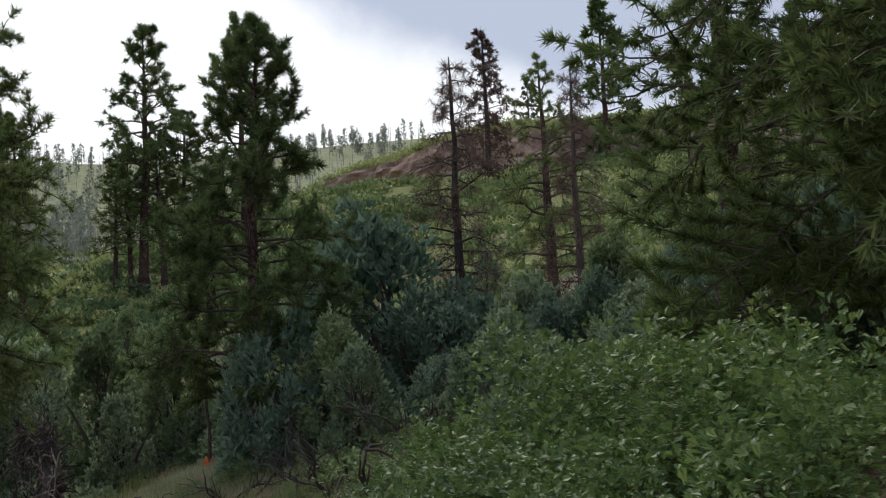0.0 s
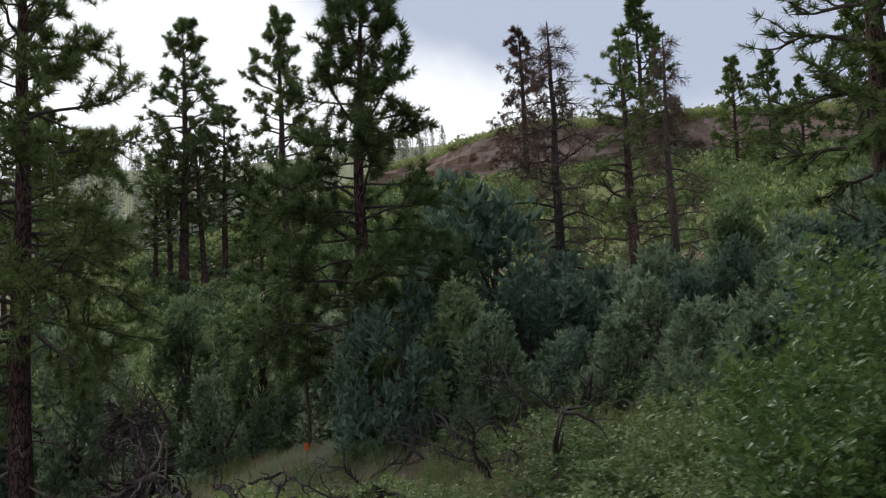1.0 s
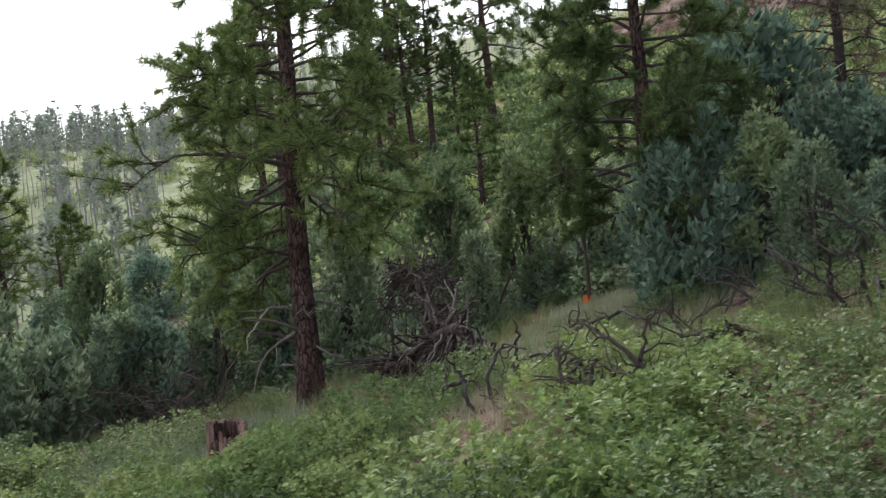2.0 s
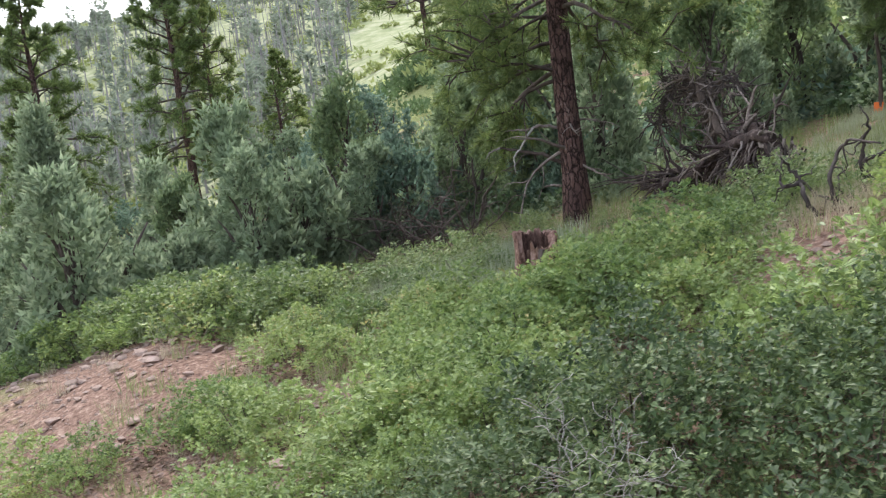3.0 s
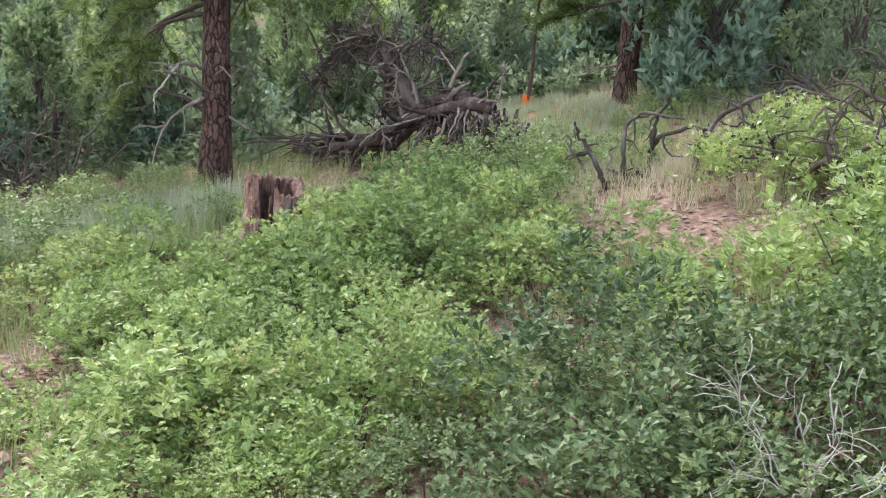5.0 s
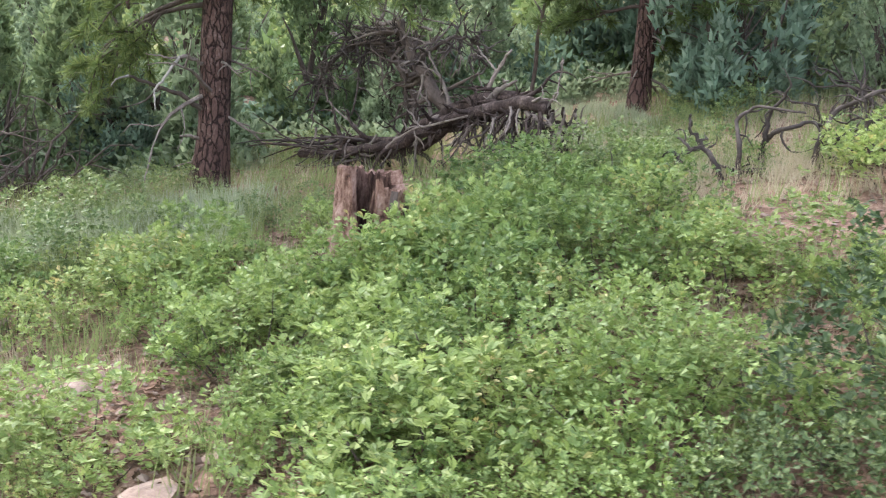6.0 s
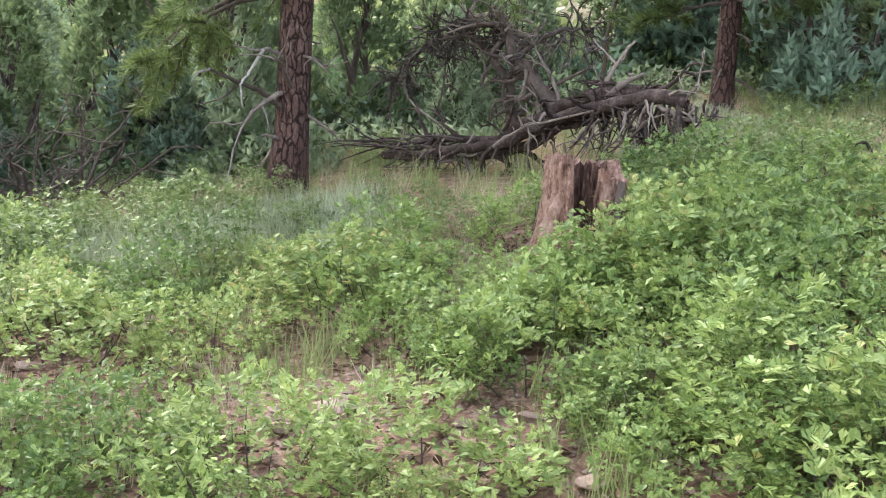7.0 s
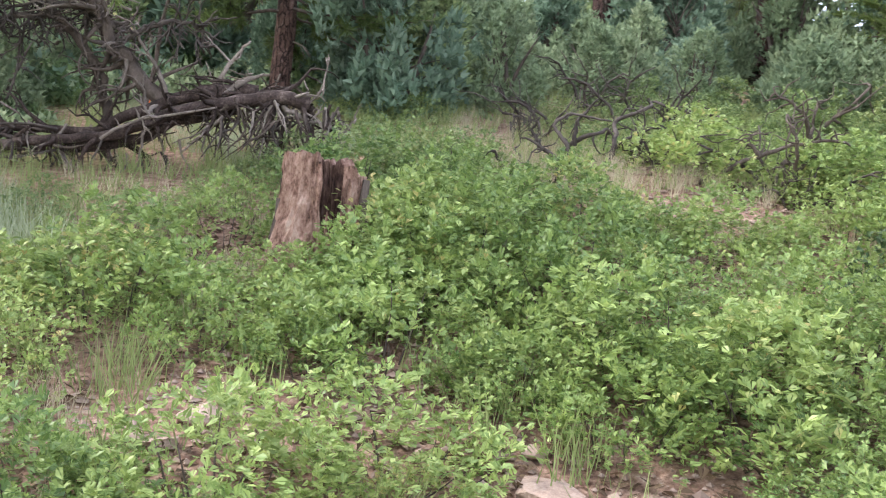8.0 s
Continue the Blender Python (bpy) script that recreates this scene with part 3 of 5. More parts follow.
def make_oak(name, label, height, width, seed, tips=205, per=6, size=0.086, material=OAK, group="scrub oaks on the bank", lobed=True, clump=0.85):
    rng = np.random.default_rng(seed)
    root = tagged(new(name), label, "shrub", group)
    st, at, way = Soup(), [], []
    lumps = 9
    cs = []
    for i in range(lumps):
        az, q = i * 2.399 + rng.uniform(-0.3, 0.3), math.sqrt((i + 0.4) / lumps)
        cs.append((width * 0.42 * q * math.cos(az), width * 0.42 * q * math.sin(az), height * (0.60 - 0.40 * q * q + rng.uniform(-0.16, 0.18)), clump * width * rng.uniform(0.16, 0.27)))
    for i in range(5):
        az = i * 1.257 + rng.uniform(-0.3, 0.3)
        cs.append((width * 0.40 * math.cos(az), width * 0.40 * math.sin(az), height * 0.16, clump * width * rng.uniform(0.15, 0.21)))
    lumps = len(cs)
    for i in range(tips):
        x, y, z, r = cs[i % lumps]
        d = unit(rng.standard_normal(3) + np.array([0, 0, 0.55]))
        p = np.array([x, y, z]) + d * r * rng.uniform(0.35, 1.08) ** 0.7 * np.array([1, 1, 1.1])
        p[2] = max(p[2], 0.05)
        if i < lumps:
            st.tube(wander(rng, (x * 0.35, y * 0.35, -0.12), p - np.array([x * 0.35, y * 0.35, -0.12]), 0.82 * np.linalg.norm(p - np.array([x * 0.35, y * 0.35, -0.12])), 4, 0.08), np.linspace(0.010, 0.003, 5), 4)
        at.append(np.repeat(p[None], per, 0) + rng.standard_normal((per, 3)) * 0.022)
        fan = rng.standard_normal((per, 3)) * np.array([1.0, 1.0, 0.45]) + d * np.array([0.7, 0.7, 0.25])
        way.append(fan + np.array([0, 0, 0.3]))
    part("stem", st.mesh("stem", DARKBARK), root, kind="stuff")
    v, f = leaves(rng, np.concatenate(at), np.concatenate(way), size, *((LEAF_V, LEAF_F) if lobed else (BLADE_V, BLADE_F)))
    part("foliage", mesh_from("foliage", v, f, material), root, kind="stuff")
    return root


def put(ob, x, y, turn=0, scale=1.0, dz=0.0, tilt=0.0, tall=1.0):
    ob.matrix_basis = pose(x, y, ground_z(x, y) + dz, tilt, 0, turn) @ Matrix.Diagonal((scale, scale, scale * tall, 1))
    return ob


def again(ob, x, y, turn=0, scale=1.0, dz=0.0, tall=1.0, label=""):
    c = copy_thing(ob, Matrix())
    c.scale = (1, 1, 1)
    put(c, x, y, turn, scale, dz, 0, tall)
    return tagged(c, label=label)


# the tall pine beside the stump, and the slimmer one up the slope
put(make_pine("ponderosa_pine", "tall ponderosa pine with reddish plated bark", 11.5, 0.175, 0.19, 2.8, 112, 11, 0.19, 0.018, 14, 24, packed=1.2, split_limbs=True, dead_low=7, lean=(0.0, -0.01), droop=0.04, thin=0.6, side=2.8, clear=3.2), -0.80, 12.2, 40)
put(make_pine("ponderosa_pine", "slender ponderosa pine with sparse crown on the slope", 7.5, 0.13, 0.17, 1.8, 84, 12, 0.18, 0.018, 14, 22, thin=0.6, packed=1.15, split_limbs=True, dead_low=6, lean=(0.01, 0.08), shape=0.6), 4.45, 13.3, 0)
put(make_pine("ponderosa_pine", "dark ponderosa pine hanging over the bank", 12.5, 0.20, 0.08, 3.8, 200, 13, 0.16, 0.020, 16, 40, packed=1.2, dead_low=4, thin=0.35, shape=0.55), 14.8, 7.9, 75)



def add_dead_limbs(pine):
    """Bare crooked limbs low on the trunk, bleached towards their ends."""
    rng = np.random.default_rng(19)
    back = pine.matrix_basis.inverted()
    for pts, r0, r1, material in (([(-0.90, 12.10, 0.93), (-1.12, 11.95, 1.09), (-1.39, 11.75, 1.19), (-1.60, 11.55, 1.27)], 0.032, 0.016, DARKBARK),
                                  ([(-1.60, 11.55, 1.27), (-1.69, 11.40, 1.23), (-1.74, 11.35, 1.13)], 0.016, 0.006, PALEWOOD),
                                  ([(-0.90, 12.10, 1.46), (-1.00, 11.85, 1.53), (-1.07, 11.70, 1.51)], 0.026, 0.020, GREYWOOD),
                                  ([(-1.07, 11.70, 1.51), (-1.19, 11.50, 1.25), (-1.26, 11.40, 1.12), (-1.23, 11.35, 0.90)], 0.020, 0.007, PALEWOOD),
                                  ([(-1.07, 11.70, 1.50), (-1.22, 11.55, 1.50), (-1.36, 11.40, 1.52)], 0.016, 0.006, GREYWOOD),
                                  ([(-0.92, 12.06, 0.59), (-1.00, 11.92, 0.62), (-1.07, 11.80, 0.61)], 0.022, 0.012, GREYWOOD),
                                  ([(-1.30, 11.80, 1.16), (-1.48, 11.75, 0.98), (-1.75, 11.70, 0.90)], 0.014, 0.005, DARKBARK)):
        ctl = np.array([back @ Vector(p) for p in pts])
        n = 4 * len(ctl)
        line = np.array([[np.interp(t, range(len(ctl)), ctl[:, a]) for a in range(3)] for t in np.linspace(0, len(ctl) - 1, n)])
        line[1:-1] += rng.standard_normal((n - 2, 3)) * 0.006
        s = Soup()
        s.tube(line, np.linspace(r0, r1, n), 7, rng, 0.1)
        part("limb", s.mesh("limb", material), pine, "bare bleached dead limb" if material is PALEWOOD else "bare grey dead limb")


add_dead_limbs(bpy.data.objects["ponderosa_pine"])

# dead trees on the slope
put(make_snag("dead_pine", "charred dead pine with crooked bare limbs", 6.6, 0.12, 1.5, 64, 21, BURNT, 0.06, 12, True), 6.6, 18.9, 30)
put(make_snag("dead_pine", "leaning half-bare dead pine above dry grass", 6.3, 0.10, 1.35, 50, 22, DARKBARK, 0.08, 12, True), 8.3, 23.3, 80)
put(make_snag("dead_pine", "rusty brown dead pine below the cliff", 13.0, 0.28, 3.6, 60, 23, DARKBARK, 0.05, 7, True), -8.2, 80.6)

# far pines
far_a = put(make_pine("tall_pine", "tall dark pine with a bare lower trunk", 15.4, 0.26, 0.30, 3.6, 54, 31, 0.40, 0.055, 10, 15, shape=0.55, lean=(0.02, 0), dead_low=8, group="far pines", sub=False), -21.7, 50.7)
far_b = put(make_pine("tall_pine", "tall pine with a dense ragged crown", 15.2, 0.25, 0.22, 3.4, 60, 32, 0.40, 0.055, 10, 17, shape=0.6, dead_low=5, group="far pines", sub=False), -17.3, 55.0)
far_c = put(make_pine("tall_pine", "small dark green pine on the hill", 12, 0.22, 0.06, 3.4, 50, 33, 0.52, 0.14, 6, 10, shape=0.7, dead_low=2, group="far pines", sub=False), -0.1, 93.1, 0, 1.3)
for src, x, y, turn, s in ((far_a, -22.9, 49.6, 70, 0.50), (far_a, -22.3, 50.3, 140, 0.56), (far_a, -20.7, 51.3, 200, 0.62), (far_a, -19.9, 52.2, 90, 0.66), (far_b, -18.6, 53.0, 10, 0.40),
                           (far_a, -25.6, 45.2, 250, 0.72), (far_b, -28.4, 47.0, 20, 0.80), (far_a, -27.6, 43.0, 310, 0.60), (far_c, -10.4, 38.6, 0, 0.5), (far_c, 8.6, 68.7, 60, 0.62),
                           (far_c, 10.8, 63.7, 120, 0.6), (far_c, 15.5, 60, 30, 0.8), (far_c, 19, 57, 200, 0.9), (far_b, 24, 52, 10, 0.8), (far_c, 13, 78, 10, 0.5),
                           (far_c, 17, 45, 70, 0.6), (far_c, 21, 42, 170, 0.7), (far_c, 15, 36, 240, 0.45), (far_c, -9.0, 101.5, 20, 0.42),
                           (far_b, -36.2, 33.0, 40, 0.95), (far_a, -35.0, 34.2, 160, 0.72), (far_c, -29.0, 33.3, 10, 0.5), (far_b, -23.2, 17.2, 70, 0.66)):
    again(src, x, y, turn, s)
mid_p = put(make_pine("ponderosa_pine", "red-barked ponderosa pine among junipers uphill", 9, 0.19, 0.2, 2.4, 46, 34, 0.19, 0.016, 18, 11, dead_low=6, sub=True), 12.1, 15.1)
again(mid_p, 14.0, 12.7, 80, 0.9)
again(mid_p, 7.0, 27.0, 200, 0.8)
again(mid_p, -20.5, 25.0, 260, 0.5)

# junipers and pinyons
jun_a = put(make_juniper("juniper", "broad grey-green juniper tree with dense foliage", 3.0, 2.5, 41), -9.2, 8.9, 0, 1.15)
jun_b = put(make_juniper("juniper", "rounded blue-green juniper tree with dense foliage", 2.6, 2.7, 42, BLUE, cone=0.45), 5.6, 17.2, 0, 1.5)
jun_c = put(make_juniper("juniper", "low spreading grey-green juniper with dense foliage", 1.5, 2.3, 43, cone=0.4, lumps=48), 8.9, 15.6)
jun_d = put(make_juniper("pinyon", "dark green pinyon pine with ragged crown", 3.8, 2.7, 44, PINYON, 56, 46, 0.18, 0.7), 1.2, 16.4, 0, 0.7)
PLACES = [(jun_a, 8.6, 11.7, 0.45), (jun_a, 9.6, 10.6, 0.45), (jun_c, 10.4, 9.4, 0.7), (jun_b, 9.4, 14.6, 0.5), (jun_a, 11.0, 13.0, 0.5), (jun_d, 10.0, 17.0, 0.6), (jun_b, 12.8, 14.6, 0.8), (jun_a, 15.6, 14.6, 1.0), (jun_d, 14.6, 17.5, 1.0), (jun_a, 17.0, 13.0, 1.2), (jun_d, 18.5, 16.0, 1.2), (jun_b, 5.5, 12.4, 0.8), (jun_d, 6.3, 12.7, 0.6), (jun_a, 7.0, 11.9, 0.5), (jun_b, 6.4, 13.7, 0.5), (jun_b, 7.7, 13.0, 0.45), (jun_b, 5.5, 14.9, 0.55), (jun_a, 8.8, 13.6, 0.5), (jun_b, -2.6, 14.6, 0.7), (jun_a, 1.2, 14.6, 0.5), (jun_d, -4.6, 14.6, 0.7), (jun_b, 12.5, 13.5, 0.9), (jun_b, 14.2, 10.5, 1.0), (jun_b, 11.6, 15.6, 0.75), (jun_a, 13.6, 12.0, 0.8), (jun_a, -9.5, 21, 0.9), (jun_a, -13, 28, 1.0), (jun_b, -16, 25, 1.0), (jun_a, -10.6, 9.4, 0.8), (jun_c, -7.8, 10.2, 1.0), (jun_c, -6.3, 11.8, 1.1), (jun_a, -5.4, 12.6, 0.7), (jun_c, -9.6, 10.8, 1.0), (jun_a, -12.6, 8.6, 0.8), (jun_c, -11.8, 11.6, 1.0), (jun_b, 6.9, 15.4, 0.8), (jun_b, 7.3, 16.4, 0.75), (jun_a, -6.6, 10.9, 0.8), (jun_a, -8.5, 12.4, 1.0), (jun_d, -7.2, 14.2, 0.75), (jun_b, -5.1, 13.6, 0.8), (jun_d, -3.4, 15.0, 0.75),
          (jun_a, -1.9, 15.0, 0.95), (jun_d, 0.0, 15.8, 0.7), (jun_a, 2.4, 16.8, 0.8), (jun_d, 4.0, 17.4, 0.7), (jun_b, 9.8, 15.4, 0.55), (jun_b, 10.8, 11.8, 0.5), (jun_c, 11.6, 9.4, 0.7), (jun_c, 10.6, 13.7, 0.7),
          (jun_c, 7.5, 14.0, 0.6), (jun_a, 11.5, 13.4, 0.4), (jun_c, 7.8, 19.0, 0.9), (jun_a, -11.5, 10.2, 0.95), (jun_d, -12.5, 14, 0.8), (jun_b, -10.5, 17, 0.8), (jun_a, -6.2, 17.5, 0.85),
          (jun_a, -15, 20, 0.8), (jun_a, -18, 15, 1.0), (jun_b, -20, 24, 0.8), (jun_d, -12, 24, 0.7), (jun_a, -7, 23, 0.8), (jun_d, -3, 22, 0.62), (jun_a, 1.5, 23, 0.7), (jun_c, 11, 21, 0.9),
          (jun_c, 13, 17, 0.9), (jun_c, 12.5, 24, 1.0), (jun_d, -1, 29, 0.6), (jun_a, 4, 31, 0.7), (jun_c, 13.0, 10.8, 0.8), (jun_a, -5, 34, 0.7), (jun_d, -13, 36, 0.6),
          (jun_a, 13.0, 14.4, 0.5), (jun_b, 12.2, 16.5, 0.5), (jun_c, 10.2, 18.5, 0.8), (jun_c, 9.6, 12.2, 0.6), (jun_c, 8.4, 12.8, 0.5), (jun_a, -15.5, 11.5, 0.9), (jun_a, -19, 11.5, 1.0), (jun_d, -23, 16, 1.0), (jun_b, -25, 21, 1.0), (jun_a, -16, 16, 1.0)]
cone_j = put(make_juniper("juniper", "tall conical grey-green juniper beside the gravel slope", 5.2, 2.7, 45, JUNIPER, 170, 60, 0.14, 0.85), -13.5, 11.2)
rng0 = random.Random(4)
for src, x, y, s in PLACES:
    again(src, x, y, rng0.uniform(0, 360), s, tall=rng0.uniform(0.85, 1.15))


# ---- the fallen tree, the stump, burnt brush ----
ALONG, FOOT = np.array([0.80, -0.60, 0.0]), np.array([0.19, 12.4, 0.0])


def pile_at(s, z, off=0.0):
    return FOOT + ALONG * s + np.array([0.6, 0.8, 0]) * off + np.array([0, 0, z])


def build_fallen_tree():
    rng = np.random.default_rng(61)
    root = tagged(new("fallen_tree"), "uprooted dead tree, a tangle of dark and grey branches", "dead tree")
    root.location = (1.5, 11.4, ground_z(1.5, 11.4))
    o = np.array(root.location)

    def piece(name, pts, r0, r1, material, twigs=0, reach=0.55, label="", sides=7, fall=0.05):
        s = Soup()
        pts = np.array(pts) - o
        fine = np.array([[np.interp(t, range(len(pts)), pts[:, a]) for a in range(3)] for t in np.linspace(0, len(pts) - 1, 3 * len(pts))])
        fine += rng.standard_normal(fine.shape) * r0 * 0.28
        s.tube(fine, np.linspace(r0, r1, len(fine)), sides, rng, 0.08)
        ob = part(name, s.mesh(name, material), root, label)
        for _ in range(twigs):
            t = Soup()
            b = fine[rng.integers(1, len(fine))]
            d = rng.standard_normal(3) * np.array([1.0, 0.6, 0.9]) + np.array([0, 0, -fall * 2])
            line = wander(rng, b, d, reach * rng.uniform(0.4, 1.2), 6, 0.28, fall)
            t.tube(line, np.linspace(min(0.03, r1 * 0.6) + 0.004, 0.005, 7), 5)
            for _ in range(3):
                q = line[rng.integers(1, 6)]
                t.tube(wander(rng, q, unit(line[-1] - line[0]) + rng.standard_normal(3) * 0.7, reach * rng.uniform(0.2, 0.6), 4, 0.3, fall), np.linspace(0.013, 0.004, 5), 4)
            part("branch", t.mesh("branch", material if rng.uniform() < 0.9 else GREYWOOD), ob)
        return ob

    def run(name, off, pts, r0, r1, material, twigs, reach, label="", sides=7, fall=0.05):
        return piece(name, [pile_at(q, z, off) for q, z in pts], r0, r1, material, twigs, reach, label, sides, fall)

    log = run("log", 0.0, [(0.10, 0.44), (0.7, 0.50), (1.2, 0.59), (1.68, 0.68), (2.07, 0.85), (2.44, 1.01), (2.81, 1.10), (3.21, 1.19), (3.58, 1.16)], 0.05, 0.072, LOGWOOD, 26, 0.55, sides=11)
    run("log", 0.25, [(0.3, 0.62), (0.68, 0.68), (1.4, 0.68), (1.8, 0.91), (2.19, 1.10), (2.56, 1.22), (3.0, 1.24)], 0.035, 0.075, LOGWOOD, 18, 0.6, sides=10)
    run("log", 0.1, [(1.1, 0.50), (1.7, 0.60), (2.3, 0.90), (2.9, 1.06)], 0.06, 0.05, LOGWOOD, 10, 0.5, sides=9)
    run("trunk", 0.4, [(2.15, 1.0), (1.77, 1.30), (1.51, 1.54), (1.39, 1.84), (1.29, 2.08)], 0.09, 0.05, DARKBARK, 30, 0.6)
    run("trunk", 0.5, [(1.5, 0.55), (1.47, 0.84), (1.41, 1.12), (1.33, 1.36), (1.13, 1.61), (0.98, 1.76), (0.83, 1.89), (0.81, 2.06)], 0.055, 0.04, DARKBARK, 18, 0.5)
    run("limb", 0.5, [(0.81, 2.06), (1.1, 2.05), (1.32, 2.02), (1.64, 1.96)], 0.03, 0.015, GREYWOOD, 8, 0.4, fall=0.0)
    run("limb", 0.5, [(0.98, 1.78), (0.83, 1.86), (0.45, 1.79), (0.15, 1.64), (-0.08, 1.44), (-0.24, 1.32)], 0.05, 0.015, BURNT, 46, 0.42, fall=0.14)
    run("limb", 0.45, [(1.39, 1.84), (1.0, 1.98), (0.6, 1.93), (0.3, 1.84)], 0.035, 0.012, BURNT, 40, 0.42, fall=0.06)
    run("limb", 0.35, [(1.5, 1.54), (1.85, 1.80), (2.15, 1.90), (2.4, 1.80)], 0.035, 0.012, BURNT, 30, 0.45, fall=0.06)
    run("limb", 0.3, [(2.10, 1.14), (1.98, 1.42), (1.80, 1.62), (1.72, 1.80)], 0.024, 0.010, GREYWOOD, 3, 0.3, "long weathered limb")
    run("limb", 0.3, [(2.58, 1.20), (2.68, 1.48), (2.82, 1.65), (2.90, 1.76)], 0.028, 0.010, GREYWOOD, 1, 0.15, "weathered forked limb")
    run("limb", 0.3, [(2.70, 1.52), (2.57, 1.65), (2.50, 1.70), (2.43, 1.78)], 0.013, 0.006, GREYWOOD, 1, 0.15, "weathered forked limb")
    run("limb", 0.15, [(2.70, 1.16), (2.87, 1.33), (2.98, 1.36), (3.08, 1.43)], 0.04, 0.012, GREYWOOD, 2, 0.15, "broken limb with pale torn wood")
    run("limb", 0.3, [(2.60, 1.25), (2.52, 1.36), (2.46, 1.50)], 0.011, 0.005, GREYWOOD, 0, 0.1)
    run("limb", 0.0, [(3.55, 1.14), (3.68, 1.31), (3.70, 1.47), (3.73, 1.63)], 0.014, 0.005, GREYWOOD, 2, 0.2)
    run("limb", 0.0, [(3.30, 1.10), (3.51, 1.01), (3.73, 0.97), (3.93, 0.90), (4.04, 1.06)], 0.028, 0.008, GREYWOOD, 5, 0.3, "pale crooked root")
    run("limb", 0.5, [(0.42, 0.95), (0.46, 1.03), (0.52, 1.29), (0.54, 1.60), (0.45, 1.80)], 0.014, 0.010, BURNT, 4, 0.3)
    run("limb", 0.45, [(0.01, 1.28), (0.06, 1.12), (0.18, 1.02), (0.58, 0.81)], 0.012, 0.012, GREYWOOD, 1, 0.2)
    run("limb", -0.15, [(1.6, 0.62), (1.75, 0.75), (2.0, 0.86), (2.7, 1.02)], 0.018, 0.010, GREYWOOD, 4, 0.35)
    run("limb", -0.1, [(2.75, 0.95), (2.55, 0.75), (2.35, 0.55)], 0.018, 0.010, GREYWOOD, 2, 0.25)
    for k in range(95):
        t = Soup()
        b = pile_at(rng.uniform(2.5, 3.95), rng.uniform(0.9, 1.18), rng.uniform(-0.2, 0.3)) - o
        line = wander(rng, b, (rng.uniform(-0.4, 0.4), rng.uniform(-0.5, 0.3), -0.8), rng.uniform(0.3, 0.75), 6, 0.3, 0.1)
        t.tube(line, np.linspace(0.016, 0.004, 7), 5)
        t.tube(wander(rng, line[3], rng.standard_normal(3), 0.2, 4, 0.3, 0.1), np.linspace(0.008, 0.003, 5), 4)
        part("root", t.mesh("root", (BURNT, DARKBARK, LOGWOOD, GREYWOOD)[k % 4]), root)
    for k in range(42):
        t = Soup()
        b = pile_at(rng.uniform(0.0, 1.2), rng.uniform(0.42, 0.68), rng.uniform(-0.1, 0.35)) - o
        line = wander(rng, b, (rng.uniform(-1, 0.9), rng.uniform(-0.3, 0.3), rng.uniform(-0.15, 0.18)), rng.uniform(0.4, 0.9), 6, 0.14, 0.01)
        t.tube(line, np.linspace(0.017, 0.005, 7), 5)
        part("branch", t.mesh("branch", (BURNT, LOGWOOD, DARKBARK)[k % 3]), log)
    for k in range(26):
        t = Soup()
        b = pile_at(rng.uniform(0.1, 2.6), rng.uniform(0.5, 0.8), rng.uniform(-0.1, 0.3)) - o
        line = wander(rng, b, (rng.uniform(-0.6, 0.6), rng.uniform(-0.3, 0.3), -0.7), rng.uniform(0.3, 0.55), 6, 0.25, 0.06)
        t.tube(line, np.linspace(0.016, 0.004, 7), 5)
        part("branch", t.mesh("branch", BURNT if k % 3 else GREYWOOD), log)


build_fallen_tree()


